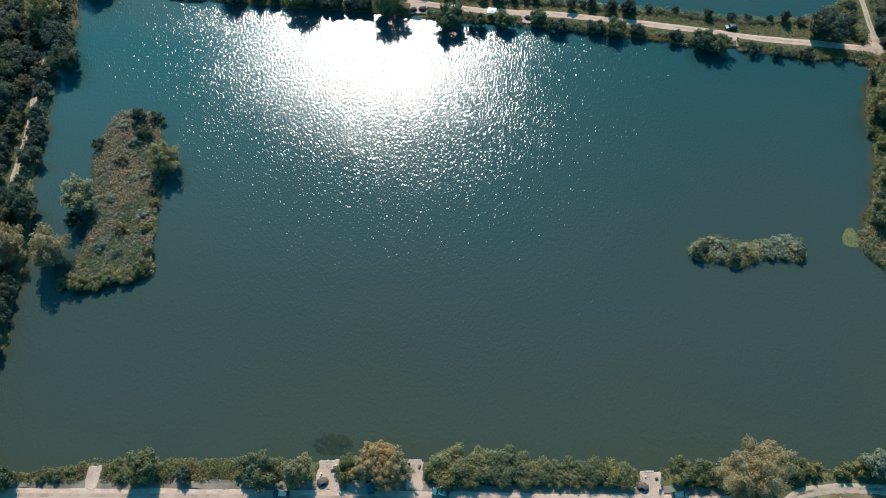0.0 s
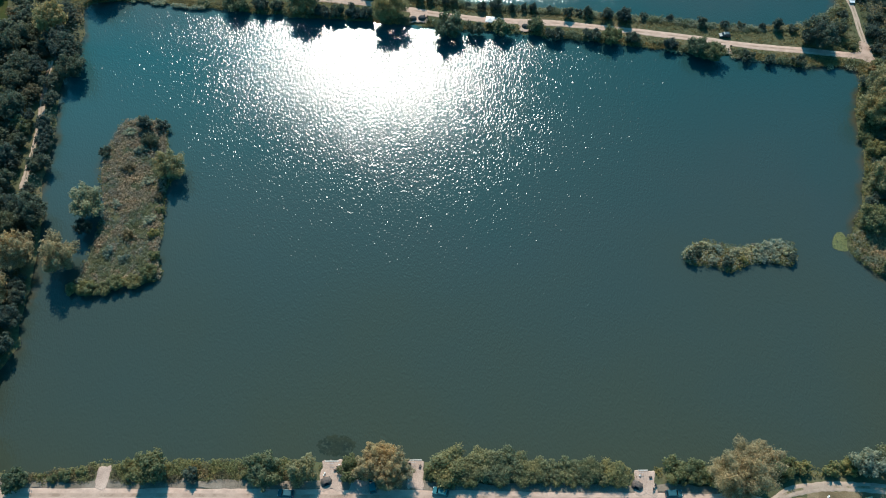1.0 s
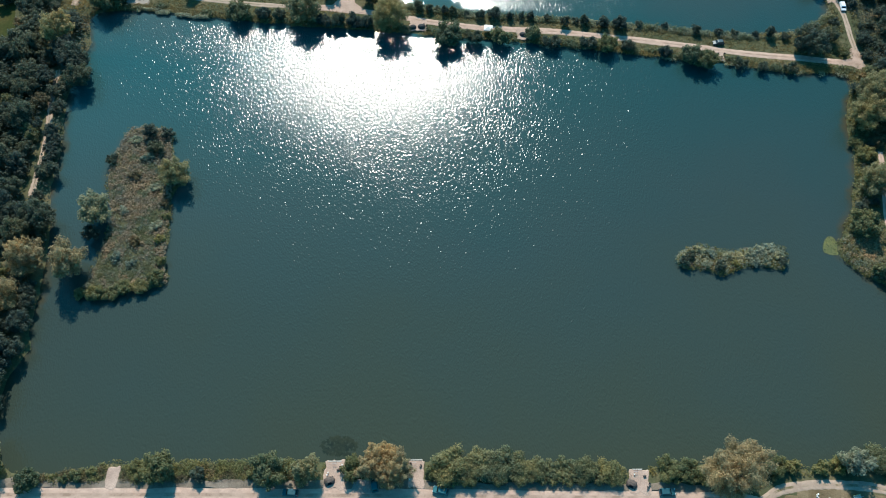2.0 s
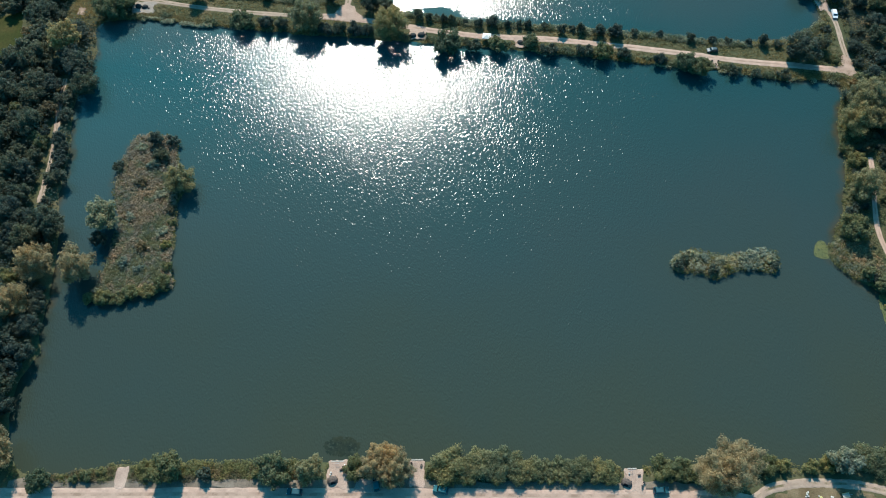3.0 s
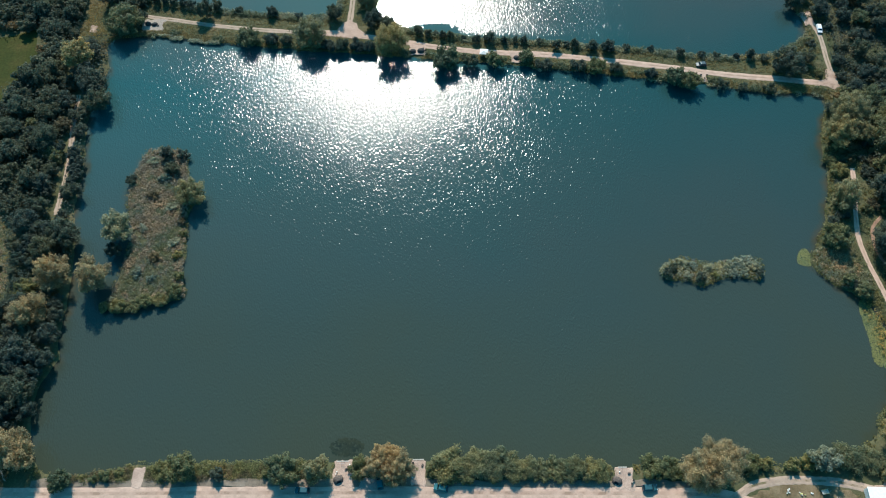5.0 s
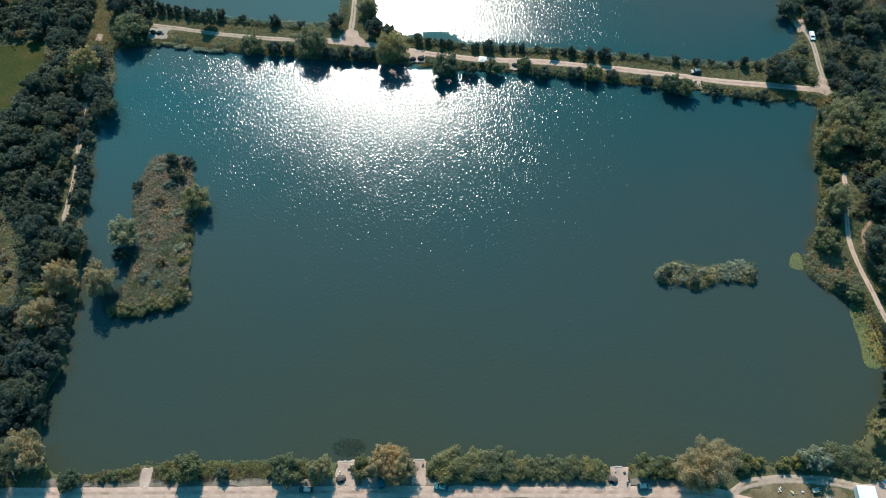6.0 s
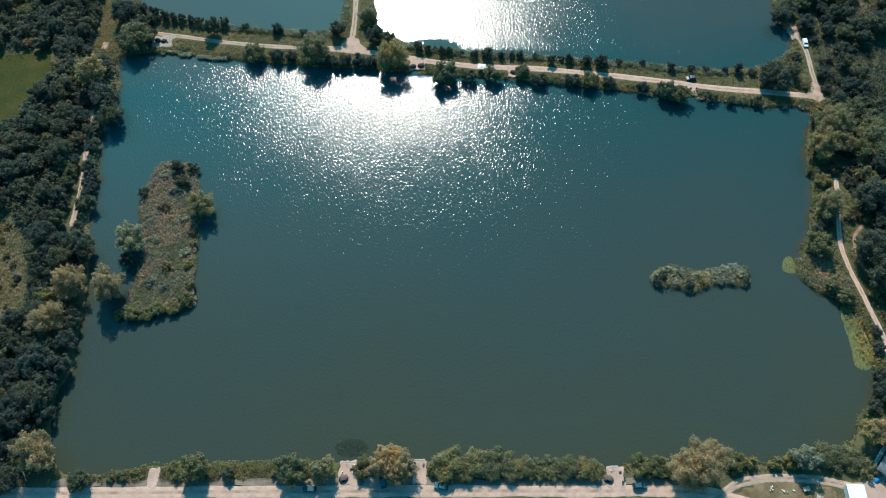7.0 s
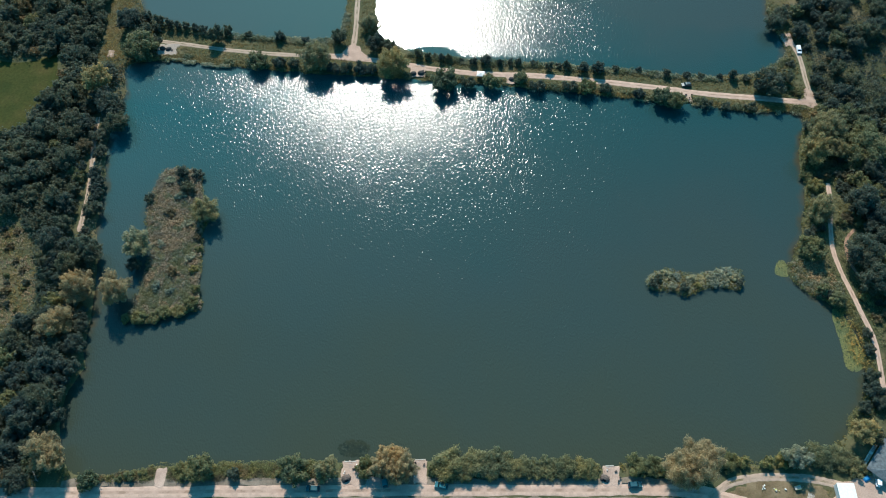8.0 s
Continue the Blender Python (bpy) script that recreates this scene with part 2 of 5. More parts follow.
ROAD_FAR_WEST = [(-128, 238), (-114, 235), (-96, 231), (-78, 228), (-62, 226)]
ROAD_NORTH = [(-40, 224), (-39, 239), (-39, 254), (-39, 275), (-39, 330)]
TRACK_RIGHT = [(150, 191), (150, 201), (151, 214), (151, 220), (150, 226)]
PATH_RIGHT = [(143.6, 150), (142, 142), (139, 131), (137, 121), (137, 112), (138, 104), (139, 96), (140, 86), (139, 77), (137, 67)]
PATH_SIDE = [(147, 129), (143, 125), (141.5, 120), (141.5, 114), (143, 109)]
PATH_LEFT = [(-143, 193), (-141, 177), (-138.5, 163), (-137.5, 152), (-136, 136)]
ROAD_NEAR = [(-190, 42), (-124, 41.2), (-102, 41), (-67, 40.8), (-33, 40.4), (1, 40), (34, 39.4), (61, 39), (74, 38), (86, 35), (110, 27)]
ROAD_CURVE = [(76, 36.6), (80, 39), (84, 41), (91, 42), (98, 42), (106, 41.6), (113, 40), (124, 37.5), (150, 36)]
LAND = 0.6


def smooth(points, closed=True, steps=6):
    """Catmull-Rom through the plan's points."""
    p = np.array(points, float)
    n = len(p)
    out = []
    for i in range(n if closed else n - 1):
        if closed:
            a, b, c, d = p[i - 1], p[i], p[(i + 1) % n], p[(i + 2) % n]
        else:
            a, b, c, d = p[max(i - 1, 0)], p[i], p[i + 1], p[min(i + 2, n - 1)]
        for k in range(steps):
            t = k / steps
            out.append(0.5 * (2 * b + (c - a) * t + (2 * a - 5 * b + 4 * c - d) * t * t + (3 * b - a - 3 * c + d) * t ** 3))
    if not closed:
        out.append(p[-1])
    return np.array(out)


def inside(xy, poly):
    x, y = xy[:, 0], xy[:, 1]
    res = np.zeros(len(xy), bool)
    for (x0, y0), (x1, y1) in zip(poly, np.roll(poly, -1, axis=0)):
        if y0 == y1:
            continue
        res ^= ((y0 > y) != (y1 > y)) & (x < (x1 - x0) * (y - y0) / (y1 - y0) + x0)
    return res


def line_dist(xy, line, closed=False):
    best = np.full(len(xy), 1e9)
    ends = np.roll(line, -1, axis=0) if closed else line[1:]
    for a, b in zip(line if closed else line[:-1], ends):
        d = b - a
        t = np.clip(((xy - a) @ d) / max(d @ d, 1e-9), 0, 1)
        best = np.minimum(best, np.hypot(*(xy - a - t[:, None] * d).T))
    return best


def signed(xy, poly):
    """Distance to an outline, positive inside."""
    return np.where(inside(xy, poly), 1, -1) * line_dist(xy, poly, True)


def wobble(xy, size, seed=0.0):
    return np.array([noise.noise((x / size, y / size, seed)) for x, y in xy])


S_MAIN, S_RIGHT, S_LEFT = smooth(LAKE_MAIN, True, 3), smooth(LAKE_RIGHT, True, 4), smooth(LAKE_LEFT, True, 4)
S_ISLE, S_ISLET = smooth(ISLE_BIG), smooth(ISLE_SMALL)
S_MEADOW, S_SCRUB, S_GLADE = smooth(MEADOW), smooth(SCRUB), smooth(GLADE)


def shore(xy, rough=True):
    """Metres to the waterline: positive on land, negative over water."""
    water = np.maximum(np.maximum(signed(xy, S_MAIN), signed(xy, S_RIGHT)), signed(xy, S_LEFT))
    land = np.maximum(-water, np.maximum(signed(xy, S_ISLE), signed(xy, S_ISLET)))
    if rough:
        land = land + 0.9 * wobble(xy, 5.0) + 0.45 * wobble(xy, 1.8, 4.0)
    return land


def mesh_object(name, verts, faces, mat, parent=None, smooth_shade=False):
    me = bpy.data.meshes.new(name)
    me.from_pydata([tuple(v) for v in verts], [], [tuple(f) for f in faces])
    me.materials.append(mat)
    if smooth_shade:
        me.shade_smooth()
    ob = new(name, me)
    ob.parent = parent
    return ob


def grid_faces(nx, ny):
    i, j = np.meshgrid(np.arange(nx - 1), np.arange(ny - 1), indexing="ij")
    a = (i * ny + j).ravel()
    return np.stack([a, a + ny, a + ny + 1, a + 1], 1)


# ---- ground: one sheet to the horizon, with the lake basins pressed into it ----
gx = np.concatenate([[-4000, -2000, -1000, -600, -400, -320], np.arange(-260, 241, 2.0), [280, 360, 500, 1000, 2000, 4000]])
gy = np.concatenate([[-4000, -2000, -1000, -400, -150, -50, 0], np.arange(20, 281, 2.0), np.arange(286, 411, 6.0), [450, 600, 1000, 2000, 4000]])
GX, GY = np.meshgrid(gx, gy, indexing="ij")
gxy = np.stack([GX.ravel(), GY.ravel()], 1)
gs = shore(gxy)
gz = np.clip(gs * 0.4, -1.6, LAND) + np.where(gs > 2, 0.02 * wobble(gxy, 3.0, 9.0), 0)
ground = mesh_object("ground", np.column_stack([gxy, gz]), grid_faces(len(gx), len(gy)), M_GROUND, None, True)
tagged(ground, "flat rough grassland, olive and brown, around fishing lakes", "ground", kind="structure")


def lake(name, poly, label, mat=M_WATER, lee=None):
    """A sheet of water; lee: middle and half sizes of a bay that lies out of the wind."""
    lo, hi = poly.min(0) - 4, poly.max(0) + 4
    xs, ys = np.arange(lo[0], hi[0] + 3, 3.0), np.arange(lo[1], hi[1] + 3, 3.0)
    X, Y = np.meshgrid(xs, ys, indexing="ij")
    xy = np.stack([X.ravel(), Y.ravel()], 1)
    own, s = signed(xy, poly), shore(xy, False)
    faces = grid_faces(len(xs), len(ys))
    faces = faces[(own[faces] > -3.2).any(1) & (s[faces] < 3.2).any(1)]
    used = np.unique(faces)
    index = np.zeros(len(xy), int)
    index[used] = np.arange(len(used))
    ob = mesh_object(name, np.column_stack([xy[used], np.zeros(len(used))]), index[faces], mat)
    at = ob.data.attributes.new("depth", "FLOAT", "POINT")
    depth = np.clip(-s[used] / 6, 0, 2)
    if lee:
        near = np.hypot((xy[used, 0] - lee[0]) / lee[2], (xy[used, 1] - lee[1]) / lee[3])
        depth = depth * np.clip((near - 0.85) * 4, 0, 1)
    at.data.foreach_set("value", depth.astype(np.float32))
    return tagged(ob, label, "lake", kind="structure")


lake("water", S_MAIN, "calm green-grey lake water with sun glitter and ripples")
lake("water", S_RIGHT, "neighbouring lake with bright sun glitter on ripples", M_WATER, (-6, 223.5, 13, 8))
lake("water", S_LEFT, "neighbouring lake of grey-blue water behind a bank", M_CALM)


def ribbon(name, points, width, mat, z, label, category="road", ragged=0.24):
    line = smooth(points, False, 20)
    d = np.gradient(line, axis=0)
    d /= np.linalg.norm(d, axis=1)[:, None]
    nrm = np.stack([-d[:, 1], d[:, 0]], 1)
    cols = np.linspace(-1, 1, 9)
    verts, vals = [], []
    for i, (p, n) in enumerate(zip(line, nrm)):
        for c in cols:
            e = 1 + (ragged * (noise.noise((p[0] * 0.12, p[1] * 0.12, 3 + c)) + 0.6 * noise.noise((p[0] * 0.9, p[1] * 0.9, 5 + c))) if abs(c) > 0.7 else 0)
            q = p + n * (c * width / 2 * e)
            verts.append((q[0], q[1], z - (0.10 if abs(c) > 0.99 else 0) + 0.02 * (1 - abs(c))))
            vals.append(abs(c))
    ob = mesh_object(name, verts, grid_faces(len(line), len(cols))[:, ::-1], mat, None, True)
    at = ob.data.attributes.new("across", "FLOAT", "POINT")
    at.data.foreach_set("value", np.array(vals, np.float32))
    return tagged(ob, label, category, kind="structure")


Z_ROAD = LAND + 0.05
M_DUST = ground_material("dusty_bank_earth", (0.13, 0.105, 0.075), (0.19, 0.15, 0.11), (0.25, 0.20, 0.15), 2.2)
ribbon("verge", [(-118, 43.6), (-80, 43.3), (-40, 43.0), (0, 42.6), (34, 41.9), (66, 41.4)], 3.0, M_DUST, Z_ROAD - 0.03, "bare dusty earth under the bank-side hedge", "verge", 0.9)
ribbon("verge", [(-140, 38.0), (-100, 37.6), (-33, 37.0), (1, 36.6), (34, 36.0), (66, 35.6)], 3.4, M_DUST, Z_ROAD - 0.03, "brown trodden earth along the outer edge of the track", "verge", 0.7)
ribbon("road", ROAD_NEAR, 4.0, M_ROAD, Z_ROAD, "pale sandy gravel track along the near bank")
ribbon("road", ROAD_CURVE, 2.7, M_TRACK, Z_ROAD + 0.012, "curving gravel track with worn grass between wheel ruts")
ribbon("road", ROAD_FAR, 3.3, M_ROAD, Z_ROAD, "pale gravel road on the causeway between lakes")
ribbon("road", ROAD_FAR_WEST, 2.4, M_TRACK, Z_ROAD + 0.012, "narrow gravel track with grassy middle on the causeway")
ribbon("road", ROAD_NORTH, 2.6, M_TRACK, Z_ROAD + 0.024, "gravel track on a narrow dam between two lakes")
ribbon("road", TRACK_RIGHT, 2.2, M_TRACK, Z_ROAD + 0.012, "rutted gravel track beside scrub")
ribbon("path", PATH_RIGHT, 1.9, M_ROAD, Z_ROAD, "pale gravel path with grass between the ruts", "path")
ribbon("path", PATH_SIDE, 1.3, M_EARTH, Z_ROAD, "narrow reddish bare earth footpath", "path")
ribbon("path", PATH_LEFT, 2.0, M_TRACK, Z_ROAD, "brown gravel path under trees", "path", 0.8)


def patch(name, points, mat, z, label, category="ground"):
    """A flat worn area with an uneven outline."""
    line = smooth(points, True, 6)
    c = line.mean(0)
    verts = [(*c, z)]
    for p in line:
        q = c + (p - c) * (1 + 0.24 * noise.noise((p[0] * 0.45, p[1] * 0.45, 7)) + 0.12 * noise.noise((p[0] * 1.7, p[1] * 1.7, 9)))
        verts += [(*(c + (q - c) * 0.93), z), (*q, z - 0.10)]
    n = len(line)
    faces = []
    for i in range(n):
        a, b = 1 + 2 * i, 1 + 2 * ((i + 1) % n)
        faces += [(0, a, b), (a, a + 1, b + 1, b)]
    return tagged(mesh_object(name, verts, faces, mat), label, category, kind="structure")


def rect(x, y, w, d):
    return [(x - w / 2, y - d / 2), (x, y - d / 2), (x + w / 2, y - d / 2), (x + w / 2, y), (x + w / 2, y + d / 2), (x, y + d / 2), (x - w / 2, y + d / 2), (x - w / 2, y)]


Z_PAD = LAND + 0.10
for x, y, w, d in ((-88, 45.2, 3.2, 5.5), (-30, 45.4, 5.4, 7.2), (-9, 45.6, 4.0, 7.0), (48.3, 43.2, 5.0, 6.0)):
    patch("fishing_pad", rect(x, y, w, d), M_PAD, Z_PAD, "pale gravel fishing swim cut into the bank")
for x, y, w, d in ((-11, 214, 6.5, 5.5), (29.5, 208.6, 6.0, 5.5), (99, 195.6, 5.0, 5.0), (149, 227.5, 4.0, 8.0), (-146.5, 230.5, 3.0, 4.0)):
    patch("fishing_pad", rect(x, y, w, d), M_PAD, Z_PAD, "bare gravel fishing swim on the causeway bank")
patch("junction", [(-52, 224.2), (-45, 226), (-41, 232), (-38, 232), (-34, 225.5), (-29, 221.5), (-38, 221.5)], M_PAD, Z_PAD + 0.03, "wide pale gravel road junction", "road")
patch("fishing_pad", rect(-121.8, 232.0, 8.5, 7.0), M_GREY, Z_PAD, "grey gravel fishing swim on the causeway bank")
patch("gravel_patch", rect(-22, 42.6, 6.5, 3.2), M_GREY, Z_PAD, "grey gravel parking patch")
patch("yard", [(114, 31), (140, 31), (142, 38), (135, 44), (125, 42), (119, 41), (114, 38)], M_PAD, Z_PAD, "pale gravel yard beside a building")
patch("track_junction", [(141.5, 192.4), (146.2, 193.4), (148.2, 198.5), (150.9, 198.5), (151.0, 193.0), (150.2, 189.2), (148.6, 187.9), (146.0, 189.4), (142.0, 190.2)], M_ROAD, Z_ROAD + 0.036, "pale gravel apron where two tracks meet", "road")
M_PLOT = ground_material("dry_plot_grass", (0.120, 0.086, 0.046), (0.170, 0.125, 0.070), (0.225, 0.168, 0.098), 2.2)
patch("plot", [(79, 36), (83.5, 39.4), (90, 41), (99, 41), (108, 39.8), (112, 35), (104, 30.5), (90, 31.5)], M_PLOT, LAND + 0.04, "dry brown and olive grass plot inside the track's curve")
patch("meadow", MEADOW, M_MEADOW, LAND + 0.16, "bright green mown meadow beyond the wood", "meadow")


# ---- plants ----
def leaf_cloud(name, P, N, size, mat, rng):
    """One mesh of small folded leaf sprays at P that face N."""
    n = len(P)
    N = N + rng.normal(0, 0.55, (n, 3))
    N /= np.linalg.norm(N, axis=1)[:, None]
    T = np.cross(N, rng.normal(0, 1, (n, 3)))
    T /= np.linalg.norm(T, axis=1)[:, None]
    B = np.cross(N, T)
    s = (size * rng.uniform(0.65, 1.35, n))[:, None]
    V = np.stack([P + s * 0.95 * T, P - s * (0.5 * T - 0.7 * B), P - s * (0.5 * T + 0.7 * B)], 1).reshape(-1, 3)
    me = bpy.data.meshes.new(name)
    me.vertices.add(3 * n)
    me.loops.add(3 * n)
    me.polygons.add(n)
    me.vertices.foreach_set("co", V.astype(np.float32).ravel())
    me.loops.foreach_set("vertex_index", np.arange(3 * n, dtype=np.int32))
    me.polygons.foreach_set("loop_start", np.arange(0, 3 * n, 3, dtype=np.int32))
    me.update(calc_edges=True)
    me.materials.append(mat)
    return me


PLUME = {"W": 1.0, "Y": 0.7, "O": 0.7, "S": 0.5, "K": 0.25, "P": 0.6, "g": 0.25, "h": 0.5, "s": 0.6}


def crown_mesh(kind, R, rise, half, lobes, n, leaf, seed):
    """A crown of uneven, lumpy boughs; rise: height of its middle, half: half its height."""
    rng = np.random.default_rng(seed)
    P, N = [], []
    spin = rng.uniform(0, 6.28)
    stretch = rng.uniform(0.82, 1.15, 2)
    plume = PLUME.get(kind, 0.35)
    size = 0.84 if lobes < 20 else 0.74 if lobes < 40 else 0.64 if lobes < 60 else 0.54
    foot = np.array([0, 0, rise - 0.8 * half])
    for k in range(lobes):
        h = 1 - 1.85 * (k + 0.5) / lobes
        a = spin + 2.39996 * k + rng.normal(0, 0.45)
        out = rng.uniform(0.42, 0.82)
        ring = math.sqrt(max(0, 1 - h * h))
        c = np.array([math.cos(a) * ring * R * out * stretch[0], math.sin(a) * ring * R * out * stretch[1], rise + h * half * out * rng.uniform(0.85, 1.15)])
        r = R * rng.uniform(0.18, 0.44) * size
        m = max(12, int(n / lobes * (r / (0.31 * size * R)) ** 2))
        d = rng.normal(0, 1, (m, 3))
        d[:, 2] = d[:, 2] * 0.9 + 0.25
        d /= np.linalg.norm(d, axis=1)[:, None]
        lump = np.sin(d @ rng.normal(0, 4.5, 3) + rng.uniform(0, 6)) * np.sin(d @ rng.normal(0, 4.5, 3) + rng.uniform(0, 6))
        rad = r * (rng.uniform(0.62, 1.08, m) + 0.26 * lump + 0.10 * rng.normal(0, 1, m))
        axis = (c - foot) / np.linalg.norm(c - foot)
        along = np.clip(d @ axis, 0, 1)[:, None]
        shape = d * (1 - 0.45 * plume * along) + axis * along * (0.95 * plume)
        P.append(c + shape * rad[:, None])
        N.append(d + np.array([0, 0, 0.35]))
    core = rng.normal(0, 1, (n // 6, 3))
    core /= np.linalg.norm(core, axis=1)[:, None]
    P.append(np.array([0, 0, rise]) + core * np.array([R * 0.55, R * 0.55, half * 0.6]))
    N.append(core)
    return leaf_cloud("crown", np.concatenate(P), np.concatenate(N), leaf, LEAVES[kind], rng)


def tube(bm, a, b, r0, r1, sides=7):
    a, b = Vector(a), Vector(b)
    q = (b - a).to_track_quat("Z", "Y")
    rings = []
    for p, r in ((a, r0), (b, r1)):
        rings.append([bm.verts.new(p + q @ Vector((r * math.cos(6.2832 * k / sides), r * math.sin(6.2832 * k / sides), 0))) for k in range(sides)])
    for k in range(sides):
        bm.faces.new((rings[0][k], rings[0][(k + 1) % sides], rings[1][(k + 1) % sides], rings[1][k]))
    bm.faces.new(rings[1])


def trunk_mesh(R, rise, seed, bush):
    rng = random.Random(seed)
    bm = bmesh.new()
    if bush:
        for k in range(5):
            a = k * 1.257 + rng.random()
            tube(bm, (0.1 * math.cos(a), 0.1 * math.sin(a), -0.15), (R * 0.5 * math.cos(a), R * 0.5 * math.sin(a), rise), 0.05 * R ** 0.5, 0.02, 6)
    else:
        r = 0.055 * R + 0.06
        tube(bm, (0, 0, -0.25), (0.05 * R, 0, rise * 0.55), r * 1.25, r * 0.8, 9)
        for k in range(6):
            a = k * 1.05 + rng.random() * 0.6
            o = R * rng.uniform(0.45, 0.65)
            tube(bm, (0.05 * R, 0, rise * (0.42 + 0.02 * k)), (o * math.cos(a), o * math.sin(a), rise * rng.uniform(0.95, 1.3)), r * 0.55, r * 0.15, 6)
    me = bpy.data.meshes.new("trunk")
    bm.to_mesh(me)
    bm.free()
    me.materials.append(M_BARK)
    return me


KINDS = {  # rise and half height over radius, name, label, category
    "W": (0.80, 0.92, "willow_tree", "round willow with golden tan foliage on the bank", "tree"),
    "Y": (1.15, 0.85, "tree", "golden yellow autumn tree among dark trees", "tree"),
    "O": (0.80, 0.92, "tree", "broad olive-green tree with yellowish crown", "tree"),
    "D": (0.72, 0.74, "tree", "dark green broadleaf tree in dense wood", "tree"),
    "G": (0.55, 0.62, "tree", "dense mid-green rounded tree at the water", "tree"),
    "S": (0.80, 0.92, "tree", "grey-green silvery willow tree", "tree"),
    "P": (0.95, 1.05, "sapling_tree", "slim upright dark young tree on the causeway", "tree"),
    "B": (0.60, 0.62, "tree", "brownish olive low tree in dense wood", "tree"),
    "h": (0.42, 0.50, "bush", "low brownish bramble bush on the bank", "bush"),
    "K": (0.24, 0.30, "hedge_bush", "broad low mid-green hedge bush overhanging the water", "bush"),
    "s": (0.34, 0.45, "bush", "pale grey-green tangled bush on a small island", "bush"),
    "d": (0.60, 0.62, "bush", "dark green bush by the water's edge", "bush"),
    "g": (0.38, 0.44, "bush", "leafy green bank-side bush", "bush"),
}
library = {}


def plant_meshes(kind, R, variant, coarse=False):
    cls = min((1.8, 3.2, 5.5, 8.2), key=lambda c: abs(math.log(R / c)))
    key = (kind, cls, variant, coarse)
    if key not in library:
        rise, half, *_ = KINDS[kind]
        lobes, n, leaf = {1.8: (12, 1050, 0.20), 3.2: (24, 2500, 0.25), 5.5: (46, 5400, 0.30), 8.2: (80, 10000, 0.32)}[cls]
        if kind == "P":
            lobes, n = 30, int(n * 1.3)
        if coarse:
            n, leaf = int(n * 0.45), leaf * 1.42
        seed = sum(map(ord, kind)) * 31 + int(cls * 10) + variant * 977
        lift = 0.0 if kind in "dghKs" else 0.4
        if kind in "WKOg" and cls > 2 and not coarse:
            n, leaf = int(n * 1.7), leaf * 0.76
        if kind == "W" and cls > 8:
            n, leaf = int(n * 1.6), leaf * 0.82
        library[key] = (cls, crown_mesh(kind, cls, rise * cls + lift, half * cls, lobes, n, leaf, seed), trunk_mesh(cls, rise * cls + lift, seed, kind in "dghKs"))
    return library[key]


placed, joined = [], {}
pick = random.Random(5)


def plant(kind, x, y, R, group="", mass=None):
    """One tree or bush; with mass, it is kept for the mesh of that far wood instead."""
    cls, crown, trunk = plant_meshes(kind, R, pick.randrange(3 if kind in "DGd" else 2), bool(mass))
    _, _, name, label, category = KINDS[kind]
    s, wide = R / cls, {"W": 1.0, "O": 1.1, "S": 1.1, "G": 1.12, "Y": 1.1}.get(kind, 1.05)
    m = pose(x, y, LAND - 0.03, 0, 0, pick.uniform(0, 360)) @ Matrix.Diagonal((s * wide, s * wide, s * pick.uniform(0.92, 1.1), 1))
    if mass:
        joined.setdefault(mass, []).append((m, crown, trunk))
        placed.append((x, y, R))
        return None
    root = new(name)
    root.matrix_basis = m
    for part_name, me in (("trunk", trunk), ("crown", crown)):
        new(part_name, me).parent = root
    placed.append((x, y, R * (1.4 if kind in "WY" else 1.0)))
    return tagged(root, label, category, group)


LEFT_BANK = [
    ("W", -128.4, 110.0, 5.9), ("W", -114.5, 107.8, 6.4), ("W", -131.5, 95.9, 6.1), ("W", -121.7, 51.9, 6.6), ("Y", -144.5, 207.2, 6.1), ("D", -135.8, 194.2, 6.4),
    ("D", -132.0, 185.7, 5.3), ("d", -138.9, 181.4, 3.7), ("d", -136.7, 172.1, 3.4), ("d", -133.9, 157.0, 3.7), ("d", -133.1, 151.8, 3.2), ("d", -132.3, 144.4, 3.9),
    ("D", -128.0, 125.1, 5.6), ("D", -134.0, 120.4, 5.1), ("D", -143.1, 130.3, 5.7), ("D", -141.2, 137.4, 4.0), ("D", -124.6, 89.0, 4.2), ("D", -123.2, 80.5, 3.7), ("D", -126.0, 74.5, 3.9), ("D", -124.4, 95.5, 3.0), ("D", -131.3, 81.4, 6.7), ("D", -128.8, 69.8, 6.9),
    ("D", -132.4, 62.0, 5.6), ("D", -124.3, 64.3, 3.4), ("D", -125.5, 99.3, 2.9), ("D", -130.5, 44.1, 4.7),
]
ISLAND = [
    ("S", -111.1, 127.4, 5.8), ("O", -88.9, 141.6, 5.1), ("D", -101.4, 161.1, 3.0), ("d", -112.4, 150.2, 2.1), ("d", -98.5, 154.3, 3.0), ("s", -106.5, 158.7, 2.1),
    ("s", -101.1, 151.2, 2.3), ("h", -103.6, 143.4, 2.0), ("s", -96.2, 138.1, 2.0), ("s", -104.1, 129.7, 1.8), ("s", -92.6, 123.3, 2.0), ("h", -97.6, 117.6, 1.9),
    ("s", -102.6, 111.9, 1.9), ("s", -97.2, 109.6, 1.7), ("D", -111.4, 119.5, 3.0), ("g", -88.4, 103.9, 2.9), ("K", -92.2, 101.3, 3.1), ("g", -96.9, 101.1, 2.9),
    ("K", -100.8, 99.4, 2.9), ("g", -105.5, 99.5, 3.1), ("K", -110.3, 99.4, 2.3), ("g", -89.9, 126.8, 1.7), ("h", -91.0, 131.8, 1.6), ("d", -95.9, 161.0, 2.3),
    ("g", -90.2, 118.3, 2.0), ("g", -88.0, 110.2, 2.1),
]
